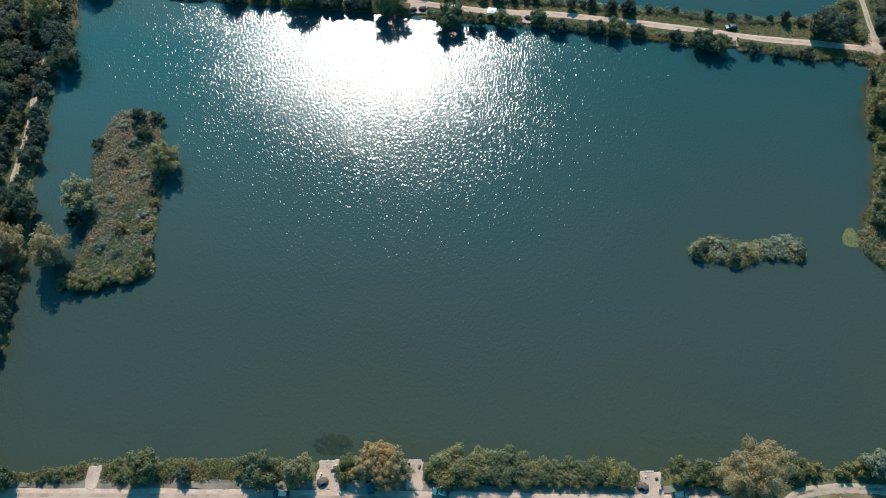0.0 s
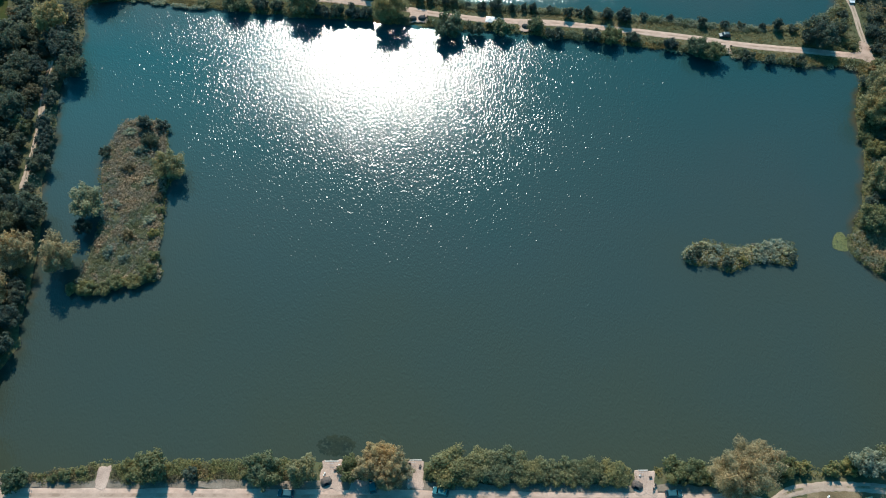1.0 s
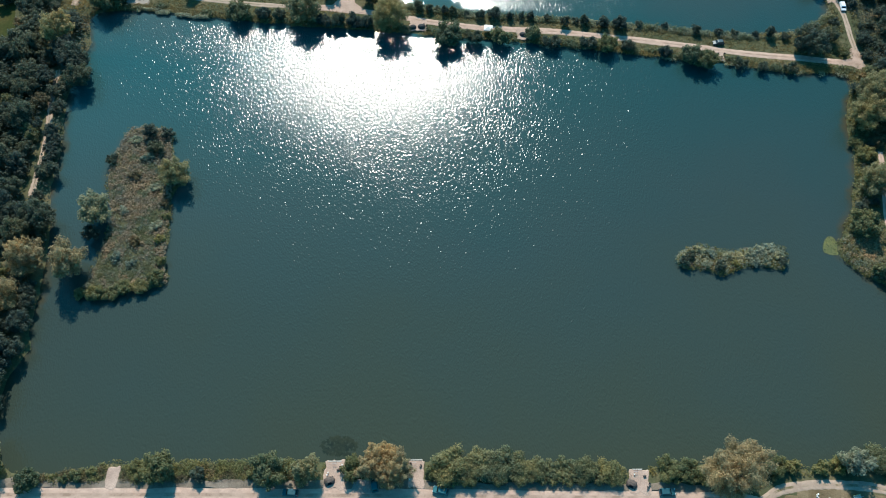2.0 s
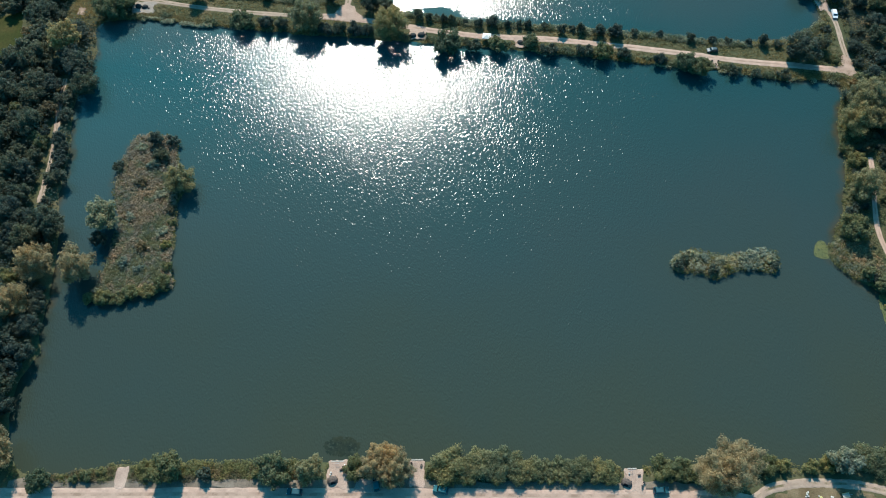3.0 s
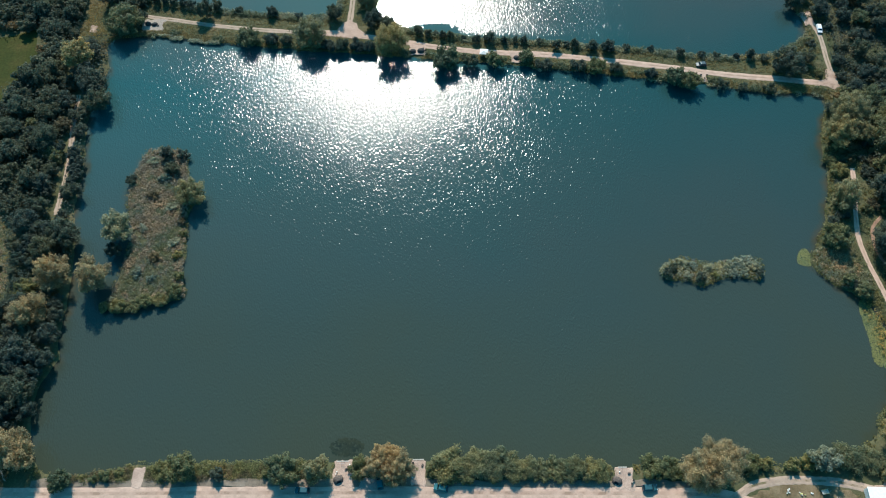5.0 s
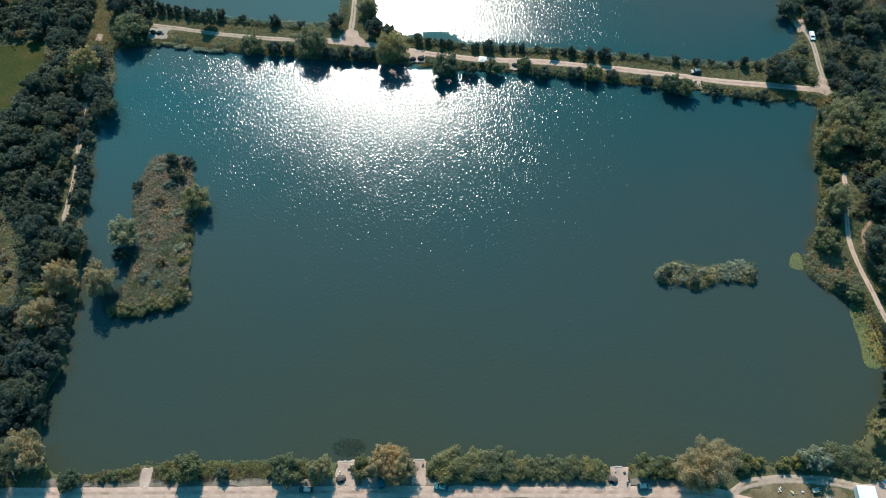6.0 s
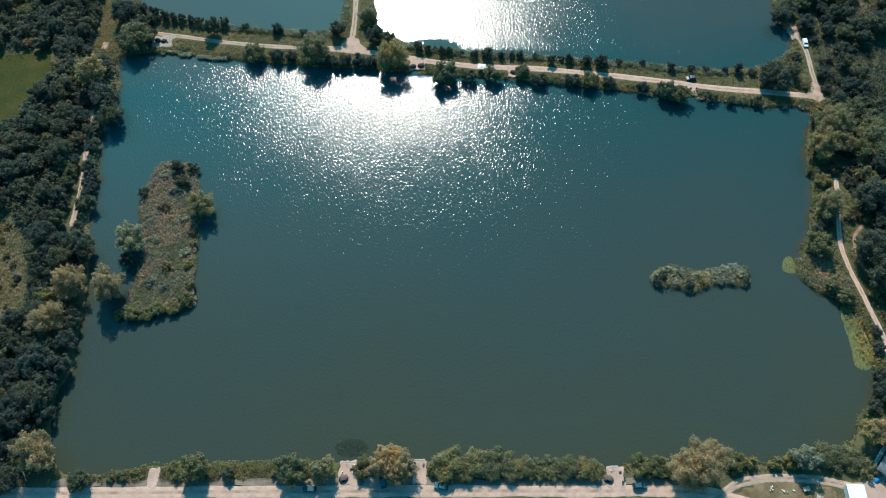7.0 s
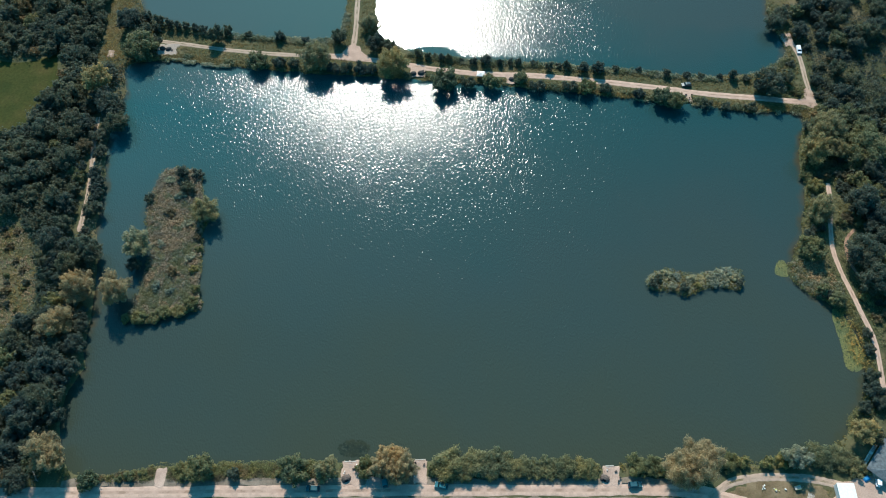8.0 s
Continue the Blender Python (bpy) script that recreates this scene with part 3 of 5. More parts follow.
NEAR_BANK_A = [
    ("G", -109.0, 44.0, 3.4), ("g", -97.2, 45.6, 1.9), ("g", -100.4, 44.8, 1.5), ("g", -93.4, 46.8, 1.6), ("G", -74.9, 46.4, 5.2), ("g", -80.5, 46.9, 2.8), ("d", -65.0, 45.5, 2.2), ("G", -46.6, 45.9, 4.9),
    ("g", -50.9, 45.8, 2.1), ("O", -36.9, 45.9, 4.0), ("g", -25.0, 47.2, 3.5), ("W", -18.1, 50.2, 4.2), ("W", -14.1, 46.2, 4.5), ("W", -20.8, 46.0, 4.0),
    ("W", -16.1, 43.2, 3.2),
]
NEAR_BANK_B = [
    ("K", -0.2, 47.0, 6.3), ("K", 7.5, 47.4, 5.7), ("K", 15.1, 46.8, 5.1), ("g", -4.8, 45.6, 2.3), ("g", 4.9, 44.2, 2.6), ("g", 12.5, 44.6, 2.6), ("K", 3.8, 46.2, 4.2), ("K", 11.4, 46.6, 4.0), ("K", 18.8, 46.2, 3.7), ("K", 31.4, 45.2, 3.2), ("K", 37.8, 45.2, 3.4), ("K", 25.2, 45.4, 3.2),
    ("K", 22.3, 46.1, 4.2), ("K", 28.2, 45.6, 3.7), ("K", 34.4, 45.8, 4.3), ("K", 41.1, 45.4, 4.5), ("g", 55.8, 45.4, 3.6), ("g", 60.8, 45.1, 3.6),
    ("g", 64.4, 44.0, 2.9), ("W", 70.9, 44.5, 8.8), ("g", 83.1, 46.1, 3.2), ("g", 87.6, 46.6, 2.4), ("g", 95.0, 46.0, 2.4), ("g", 99.7, 46.4, 2.8),
    ("S", 102.9, 46.8, 4.1), ("K", 110.6, 47.7, 5.3), ("K", 116.8, 47.2, 4.8), ("K", 120.7, 44.3, 4.1), ("Y", 124.8, 54.2, 4.4), ("d", 128.7, 52.9, 3.3),
]
RIGHT_BANK = [
    ("d", 133.4, 68.0, 3.6), ("d", 134.2, 72.9, 2.8), ("d", 133.8, 63.6, 2.8), ("G", 127.7, 104.1, 2.3), ("G", 131.7, 100.0, 3.1), ("d", 130.3, 102.3, 1.8),
    ("G", 128.0, 119.4, 4.9), ("O", 135.6, 135.6, 5.4), ("g", 138.3, 148.7, 3.6), ("g", 136.4, 152.6, 2.7), ("O", 146.6, 172.0, 7.0), ("O", 140.7, 162.6, 5.9),
    ("O", 148.8, 163.3, 4.6), ("D", 142.9, 176.5, 2.6), ("d", 137.6, 87.8, 2.0), ("d", 136.9, 81.7, 2.2), ("D", 150.8, 138.7, 6.5), ("D", 144.4, 116.7, 7.5),
    ("D", 144.5, 106.3, 6.1), ("G", 160.6, 162.9, 8.6),
]
FAR_RIGHT = [
    ("D", 132.7, 198.3, 6.4), ("D", 129.1, 198.0, 3.7), ("D", 140.8, 202.6, 3.7), ("d", 145.9, 211.8, 1.8), ("g", 144.0, 196.3, 2.5), ("D", 144.0, 234.5, 4.7),
    ("D", 148.6, 240.3, 4.2), ("D", 153.5, 229.8, 4.4), ("d", 155.2, 221.9, 2.1), ("D", 161.8, 226.0, 3.6), ("D", 167.6, 237.4, 3.4), ("D", 163.0, 239.2, 2.9),
    ("D", 171.3, 235.6, 3.9), ("D", 174.9, 244.7, 4.3), ("D", 163.3, 232.1, 3.1), ("G", 168.5, 225.2, 4.4), ("D", 174.5, 219.6, 4.1), ("D", 180.9, 226.1, 4.9),
    ("D", 185.4, 230.7, 4.7), ("D", 174.5, 227.0, 3.9), ("D", 164.1, 214.6, 3.3), ("D", 162.3, 206.4, 4.0), ("D", 190.7, 241.3, 4.7), ("d", 152.7, 201.5, 3.0),
    ("d", 157.4, 200.2, 2.7), ("D", 161.0, 193.5, 3.9), ("D", 167.3, 199.7, 3.7), ("D", 154.6, 186.5, 3.4), ("G", 159.2, 181.6, 4.8), ("D", 167.8, 181.3, 3.6),
    ("D", 172.3, 184.0, 3.8), ("D", 166.6, 191.5, 3.4), ("d", 152.4, 193.4, 2.0), ("G", 162.3, 172.9, 5.1), ("d", 169.3, 215.5, 2.0), ("d", 158.4, 210.0, 1.8),
    ("D", 159.8, 244.8, 3.7), ("G", 156.0, 242.8, 3.2),
]
FAR_BANK_SOUTH = [
    ("G", -132.1, 229.5, 7.9), ("D", -140.6, 247.0, 6.5), ("G", -79.8, 220.6, 4.7), ("d", -70.3, 219.8, 3.6), ("d", -64.2, 219.1, 3.1), ("O", -54.1, 219.2, 6.7),
    ("d", -46.9, 215.6, 3.3), ("d", -41.6, 215.3, 3.6), ("d", -35.3, 215.1, 3.6), ("d", -30.4, 214.4, 3.3), ("O", -21.4, 213.7, 6.8), ("G", 0.7, 205.4, 6.0),
    ("d", 10.1, 205.2, 3.5), ("G", 19.5, 205.3, 4.0), ("G", 32.0, 206.6, 3.3), ("d", 39.0, 202.2, 3.5), ("d", 52.5, 201.5, 3.2), ("G", 59.2, 200.7, 4.5),
    ("d", 66.3, 200.2, 3.0), ("d", 79.7, 196.5, 3.0), ("G", 88.3, 193.4, 4.9), ("G", 93.3, 191.6, 4.4), ("d", 106.1, 190.5, 2.4), ("d", 113.8, 189.0, 2.4),
    ("d", 123.7, 188.0, 2.4),
]
FAR_BANK_NORTH = [
    ("P", -99.9, 236.4, 3.7), ("D", -95.8, 241.0, 2.7), ("D", -71.9, 236.4, 2.7), ("D", -45.3, 233.3, 4.0), ("O", -32.0, 240.4, 4.3), ("D", -29.1, 229.3, 4.4),
    ("D", -23.0, 227.3, 3.4), ("P", -10.5, 222.9, 2.1), ("P", -6.7, 222.2, 1.6), ("P", -0.6, 220.6, 1.6), ("P", 2.5, 220.5, 1.6), ("D", 12.8, 217.9, 2.1),
    ("D", 18.1, 218.0, 2.8), ("P", 24.1, 217.3, 1.5), ("P", 28.5, 217.3, 1.3), ("P", 31.8, 217.0, 1.5), ("P", 44.6, 213.3, 2.0), ("P", 52.1, 213.9, 1.8),
    ("D", 58.9, 212.1, 2.8), ("D", 65.1, 211.1, 3.3), ("P", 93.1, 208.1, 1.8), ("P", 120.1, 205.6, 2.0),
]
FAR_BANK_ROW = [
    ("P", -133.4, 250.9, 2.5), ("P", -127.7, 248.4, 2.5), ("P", -122.8, 246.3, 2.2), ("P", -118.8, 244.9, 1.9), ("P", -114.9, 244.7, 1.9), ("P", -110.6, 243.1, 1.9),
    ("D", -106.8, 242.4, 2.4), ("d", -86.5, 239.0, 1.9), ("d", -60.9, 235.1, 1.9), ("d", -3.5, 222.9, 1.3), ("d", 7.4, 219.8, 1.3), ("d", 38.6, 216.7, 1.5),
    ("d", 49.2, 215.0, 1.5), ("d", 72.7, 211.9, 1.8), ("d", 82.1, 211.1, 1.5), ("d", 101.5, 207.6, 1.8), ("d", 107.2, 206.8, 1.5), ("d", 115.2, 205.9, 1.5),
    ("d", 125.4, 204.6, 2.0),
]

for rows, group in ((LEFT_BANK, "trees on the wooded bank"), (ISLAND, "trees on the island"), (NEAR_BANK_A, "trees along the near bank"), (NEAR_BANK_B, "trees along the near bank"),
                    (RIGHT_BANK, "trees along the path bank"), (FAR_RIGHT, "trees behind the track"), (FAR_BANK_SOUTH, "trees on the causeway"), (FAR_BANK_NORTH, "trees on the causeway"), (FAR_BANK_ROW, "trees on the causeway")):
    for kind, x, y, R in rows:
        plant(kind, x, y, R, group)

# dense woods on either side
LINES = [(smooth(p, False, 4), w) for p, w in ((PATH_LEFT, 2.6), (PATH_RIGHT, 2.6), (PATH_SIDE, 1.5), (TRACK_RIGHT, 3.5), (ROAD_NEAR, 4), (ROAD_CURVE, 4), (ROAD_NORTH, 3), (ROAD_FAR, 3.4), (ROAD_FAR_WEST, 2.6))]
LANE = smooth([(-150, 275), (-148, 258), (-145, 240), (-146, 230)], False, 4)


def wood(x0, x1, y0, y1, tries, seed, kinds, group, edge, mass, lo=3.2, hi=6.8):
    rng = np.random.default_rng(seed)
    xy = rng.uniform((x0, y0), (x1, y1), (tries, 2))
    ok = shore(xy, False) > 2.5
    for poly in (S_MEADOW, S_SCRUB, S_GLADE):
        ok &= signed(xy, poly) < -2.5
    for line, w in LINES:
        ok &= line_dist(xy, line) > w
    ok &= line_dist(xy, LANE) > 8
    ok &= (xy[:, 0] > -172 - 0.32 * (xy[:, 1] - 93)) & (xy[:, 0] < 156 + 0.33 * (xy[:, 1] - 78))
    for (x, y), good in zip(xy, ok):
        if not good:
            continue
        R = rng.uniform(lo, hi)
        now = np.array(placed)
        if (np.hypot(now[:, 0] - x, now[:, 1] - y) < 0.55 * (now[:, 2] + R)).any():
            continue
        plant(kinds[rng.integers(len(kinds))], float(x), float(y), float(R), group, None if edge(x, y) else mass)


def join_wood(name, label):
    """The trees of a wood's depths as one mesh."""
    verts, faces, mats, slots, at = [], [], [], [], 0
    for m, *meshes in joined[name]:
        M = np.array(m)
        for me in meshes:
            n = len(me.vertices)
            co = np.empty(3 * n, np.float32)
            me.vertices.foreach_get("co", co)
            verts.append(co.reshape(-1, 3) @ M[:3, :3].T + M[:3, 3])
            loops = np.empty(len(me.loops), np.int32)
            me.loops.foreach_get("vertex_index", loops)
            sizes = np.empty(len(me.polygons), np.int32)
            me.polygons.foreach_get("loop_total", sizes)
            mat = me.materials[0]
            if mat not in mats:
                mats.append(mat)
            faces.append((loops + at, sizes, np.full(len(sizes), mats.index(mat), np.int32)))
            at += n
    V, L, S, K = np.concatenate(verts), *(np.concatenate([f[i] for f in faces]) for i in range(3))
    me = bpy.data.meshes.new(name)
    me.vertices.add(len(V))
    me.loops.add(len(L))
    me.polygons.add(len(S))
    me.vertices.foreach_set("co", V.astype(np.float32).ravel())
    me.loops.foreach_set("vertex_index", L)
    me.polygons.foreach_set("loop_start", np.concatenate([[0], np.cumsum(S)[:-1]]).astype(np.int32))
    me.polygons.foreach_set("material_index", K)
    for mat in mats:
        me.materials.append(mat)
    me.update(calc_edges=True)
    return tagged(new(name, me), label, "woodland", kind="stuff")


wood(-240, -126, 40, 272, 5200, 11, "DDDDDDDDDDGDDB", "trees of the west wood", lambda x, y: x > -147 and y < 225, "west_wood", 2.4, 5.6)


def thicket(x0, x1, y0, y1, tries, seed, kinds, lo, hi, group):
    """Bushes of mixed size filling a strip of bank."""
    rng = np.random.default_rng(seed)
    xy = rng.uniform((x0, y0), (x1, y1), (tries, 2))
    ok = shore(xy, False) > 1.0
    for line, w in LINES:
        ok &= line_dist(xy, line) > w * 0.5 + 1.6
    for (x, y), good in zip(xy, ok):
        R = rng.uniform(lo, hi)
        now = np.array(placed)
        if good and not (118 < x < 136 and 100 < y < 117) and not (np.hypot(now[:, 0] - x, now[:, 1] - y) < 0.6 * (now[:, 2] + R)).any():
            plant(kinds[rng.integers(len(kinds))], float(x), float(y), float(R), group)


thicket(119, 152, 62, 186, 420, 31, "dgdhg", 1.2, 2.6, "bushes along the path bank")
thicket(-136, -117, 50, 215, 420, 35, "ddDdh", 1.3, 2.9, "bushes under the west wood")
thicket(-172, -148, 99, 138, 34, 34, "dgdh", 0.9, 1.9, "bushes in the clearing")
thicket(152, 200, 186, 254, 70, 32, "dgg", 0.8, 1.6, "bushes behind the track")
wood(160, 225, 246, 274, 500, 33, "DDdDSDd", "trees of the east wood", lambda x, y: False, "east_wood", 1.6, 4.2)
wood(150, 222, 52, 186, 2200, 12, "DGDGGDDG", "trees of the east wood", lambda x, y: x < 163, "east_wood", 2.4, 5.4)
def undergrowth(x0, x1, y0, y1, count, seed, label):
    """Young growth that fills the gaps under a wood's crowns."""
    rng = np.random.default_rng(seed)
    xy = rng.uniform((x0, y0), (x1, y1), (count, 2))
    keep = (shore(xy, False) > 0.1) & (xy[:, 0] > -172 - 0.32 * (xy[:, 1] - 93)) & (xy[:, 0] < 156 + 0.33 * (xy[:, 1] - 78)) & (line_dist(xy, LANE) > 6.5)
    for poly in (S_MEADOW, S_SCRUB, S_GLADE):
        keep &= signed(xy, poly) < -0.5
    for line, w in LINES:
        keep &= line_dist(xy, line) > w * 0.5 + 1.3
    tufts("undergrowth", xy[keep], rng, "D", 1.4, 4.2, 20, 0.36, label, "scrub")


join_wood("west_wood", "dense dark green broadleaf wood beside the lake")
join_wood("east_wood", "dense dark green wood and thickets beside the path")


def scatter(region, density, seed):
    lo, hi = region.min(0), region.max(0)
    rng = np.random.default_rng(seed)
    xy = rng.uniform(lo, hi, (int(np.prod(hi - lo) * density), 2))
    return xy[inside(xy, region)], rng


def tufts(name, xy, rng, kind, radius, height, per, leaf, label, category):
    """Low plants too many to count, each a small dome of leaves."""
    n = len(xy)
    base = np.column_stack([xy, np.full(n, LAND - 0.05)])
    s = rng.uniform(0.5, 1.3, n)
    d = rng.normal(0, 1, (n, per, 3))
    d[..., 2] = np.abs(d[..., 2])
    d /= np.linalg.norm(d, axis=2)[..., None]
    P = base[:, None, :] + d * (np.array([radius, radius, height]) * s[:, None, None])
    me = leaf_cloud(name, P.reshape(-1, 3), (d + np.array([0, 0, 0.5])).reshape(-1, 3), leaf, LEAVES[kind], rng)
    return tagged(new(name, me), label, category, kind="stuff")


undergrowth(-240, -126, 40, 272, 6500, 61, "dark young growth filling the gaps of the wood")
undergrowth(150, 222, 52, 200, 3200, 62, "dark young growth under the trees beside the path")
xy, rng = scatter(S_ISLE, 5.0, 21)
xy = xy[signed(xy, S_ISLE) > 0.2]
mood = wobble(xy, 9.0, 12.0) + 0.7 * wobble(xy, 2.5, 13.0) + 0.012 * (xy[:, 1] - 122) + rng.normal(0, 0.10, len(xy))
tufts("island_herbs", xy[mood > 0.0], rng, "H", 0.5, 0.8, 7, 0.24, "dense brown herbs covering the island", "plants")
tufts("island_herbs", xy[(mood <= 0.0) & (mood > -0.32)], rng, "S", 0.45, 0.8, 7, 0.17, "grey-green herbs in patches on the island", "plants")
tufts("island_herbs", xy[mood <= -0.32], rng, "G", 0.5, 0.9, 7, 0.17, "dark green herbs in patches on the island", "plants")
xy, rng = scatter(S_ISLET, 3.0, 22)
mood = wobble(xy, 3.0, 5.0) + rng.normal(0, 0.12, len(xy))
tufts("islet_scrub", xy[mood > -0.25], rng, "Q", 0.5, 1.1, 10, 0.18, "tangled pale grey-green scrub on a small island", "scrub")
tufts("islet_scrub", xy[mood <= -0.25], rng, "H", 0.5, 0.7, 9, 0.18, "brownish low scrub on a small island", "scrub")
for kind, x, y, R in (("d", 71.6, 108.6, 2.0), ("d", 73.4, 110.6, 1.7), ("s", 76.6, 112.2, 1.9), ("s", 80.0, 111.2, 1.5), ("d", 81.5, 106.0, 2.0), ("s", 78.0, 107.2, 1.5), ("s", 84.6, 110.2, 1.7),
                      ("s", 88.0, 109.6, 1.6), ("g", 86.4, 107.2, 1.6), ("s", 91.4, 110.4, 1.9), ("s", 94.4, 111.6, 1.8), ("s", 97.4, 112.0, 2.4), ("s", 99.8, 109.8, 2.0), ("s", 96.2, 108.4, 1.7), ("d", 100.6, 107.6, 1.6), ("s", 92.6, 107.8, 1.5)):
    plant(kind, x, y, R, "bushes on the small island")
rng = np.random.default_rng(54)
xy = rng.uniform((-112, 43.0), (-38, 49.5), (3400, 2))
rise = wobble(xy, 6.0, 17.0)
xy = xy[(shore(xy) > -0.3) & (np.abs(xy[:, 0] + 88) > 2.4) & (xy[:, 1] > 44.6 - 2.2 * rise)]
mood = wobble(xy, 3.5, 18.0) + 0.22 * (xy[:, 1] - 46.5) / 2 + rng.normal(0, 0.12, len(xy))
tufts("bank_herbs", xy[mood > 0.12], rng, "g", 0.7, 1.1, 9, 0.2, "leafy green herbs along the near bank", "plants")
tufts("bank_herbs", xy[(mood <= 0.12) & (mood > -0.12)], rng, "V", 0.5, 0.6, 8, 0.18, "yellowish grasses along the near bank", "plants")
tufts("bank_herbs", xy[mood <= -0.12], rng, "B", 0.55, 0.8, 8, 0.2, "brownish bramble and dead grass along the near bank", "plants")
# headland of brown and grey herbs, and the strip beside the path
xy, rng = scatter(smooth([(119.6, 112), (122, 117), (127, 116), (133, 112), (136, 104), (131, 101.5), (125, 103), (121, 107)]), 4.0, 51)
mood = wobble(xy, 3.0, 15.0) + rng.normal(0, 0.15, len(xy))
tufts("headland_herbs", xy[mood > 0.0], rng, "H", 0.5, 0.8, 8, 0.19, "dense brownish herbs on a small headland", "plants")
tufts("headland_herbs", xy[mood <= 0.0], rng, "S", 0.5, 1.0, 8, 0.19, "grey-green herbs on a small headland", "plants")
rng = np.random.default_rng(52)
xy = rng.uniform((131, 58), (205, 250), (26000, 2))
keep = (shore(xy) > 0.8) & (signed(xy, S_RIGHT) < -1.0)
for line, w in LINES:
    keep &= line_dist(xy, line) > w * 0.5 + 0.1
xy = xy[keep]
mood = wobble(xy, 6.0, 16.0) + rng.normal(0, 0.15, len(xy))
tufts("path_verge", xy[mood > 0.22], rng, "R", 0.55, 0.8, 6, 0.22, "rough olive grass and nettles beside the path", "grass")
tufts("path_verge", xy[(mood <= 0.22) & (xy[:, 0] < 152)], rng, "G", 0.6, 0.9, 6, 0.22, "green weeds and low scrub beside the path", "scrub")
tufts("field_scrub", xy[(mood <= 0.22) & (xy[:, 0] >= 152)], rng, "D", 0.9, 1.1, 7, 0.27, "low dark green scrub between bushes behind the track", "scrub")
rng = np.random.default_rng(56)
xy = rng.uniform((72, 31), (112, 40), (2600, 2))
for line, w in LINES:
    xy = xy[line_dist(xy, line) > w * 0.5 + 0.2]
mood = wobble(xy, 3.0, 19.0) + rng.normal(0, 0.15, len(xy))
tufts("plot_grass", xy[mood > 0.1], rng, "V", 0.45, 0.13, 6, 0.12, "dry brown rough grass on a plot beside the track", "grass")
tufts("plot_grass", xy[mood < -0.05], rng, "R", 0.45, 0.13, 6, 0.12, "olive rough grass on a plot beside the track", "grass")
rng = np.random.default_rng(53)
xy = rng.uniform((-158, 226), (-138, 276), (6000, 2))
xy = xy[(line_dist(xy, LANE) < 6.0 + wobble(xy, 4.0)) & (shore(xy) > 0.5)]
tufts("lane_grass", xy, rng, "V", 0.45, 0.25, 8, 0.16, "yellow-olive long grass on a lane between trees", "grass")
xy = rng.uniform((-121, 218), (-92, 228), (7000, 2))
sh = shore(xy)
xy = xy[(sh > -1.7) & (sh < 0.0) & (wobble(xy, 3.0, 8.0) > -0.1)]
more = rng.uniform((78, 184), (146, 198), (5000, 2))
sh = shore(more)
more = more[(sh > -1.8) & (sh < 0.2) & (wobble(more, 4.0, 8.0) > 0.12)]
xy = np.concatenate([xy, more])
tufts("pale_reeds", xy, rng, "Q", 0.45, 0.7, 7, 0.2, "pale grey-green reeds standing in shallow water", "reeds")
xy, rng = scatter(S_SCRUB, 2.6, 23)
mood = wobble(xy, 5.0, 31.0) + rng.normal(0, 0.15, len(xy))
tufts("clearing_grass", xy[mood < 0.05], rng, "V", 0.5, 0.6, 7, 0.2, "golden olive rough grass in a clearing", "grass")
tufts("clearing_scrub", xy[mood >= 0.05], rng, "H", 0.5, 0.8, 7, 0.2, "brownish bramble scrub in a clearing", "scrub")
xy, rng = scatter(S_GLADE, 0.9, 24)
tufts("glade_scrub", xy, rng, "R", 0.7, 0.7, 9, 0.28, "yellow-green rough grass in a glade", "grass")
rng = np.random.default_rng(25)
xy = rng.uniform((-150, 36), (160, 275), (150000, 2))
s = shore(xy)
keep = (s > -0.4) & (s < np.where(xy[:, 1] > 180, 10.0, 5.5)) & ~inside(xy, S_ISLE) & ((xy[:, 0] > -117) | (xy[:, 1] > 215) | (xy[:, 1] < 50))
for line, w in LINES:
    keep &= line_dist(xy, line) > w * 0.62
for x, y, w, d in ((-88, 45.2, 3.2, 7), (-30, 45.4, 5.4, 9), (-9, 45.6, 4.0, 9), (48.3, 43.2, 5.0, 8), (-11, 214, 6, 9), (29.5, 208.6, 6, 8), (99, 195.6, 4.5, 8), (-121.8, 232, 8.5, 7), (149, 227.5, 4, 8), (-22, 42.6, 6.5, 3.2), (-41, 226, 18, 6)):
    keep &= (np.abs(xy[:, 0] - x) > w / 2) | (np.abs(xy[:, 1] - y) > d / 2)
xy = xy[keep]
near = (xy[:, 1] < 55) & ((s[keep] > 2.2) | (wobble(xy, 4.0, 33.0) < -0.15))
tufts("bank_reeds", xy[(xy[:, 1] < 180) & ~near], rng, "R", 0.55, 0.8, 6, 0.25, "rough olive grass and reeds fringing the banks", "reeds")
tufts("verge_grass", xy[xy[:, 1] >= 180], rng, "V", 0.55, 0.5, 7, 0.19, "rough golden olive grass on the causeway verges", "grass")

# taller fringe on the causeway's two shores
rng = np.random.default_rng(26)
xy = rng.uniform((-130, 183), (146, 252), (120000, 2))
s = shore(xy)
keep = (s > -0.7) & (s < 2.6) & (line_dist(xy, smooth(ROAD_NORTH, False, 4)) > 2.2)
for x, y, w, d in ((-11, 214, 6, 9), (29.5, 208.6, 6, 8), (99, 195.6, 4.5, 8), (-122.5, 232.5, 6, 5)):
    keep &= (np.abs(xy[:, 0] - x) > w / 2) | (np.abs(xy[:, 1] - y) > d / 2)
xy = xy[keep]
main = signed(xy, S_MAIN) > -4.5
kind = wobble(xy, 6.0, 2.0)
low = main & (kind > -0.12) | ~main & (kind > 0.25)
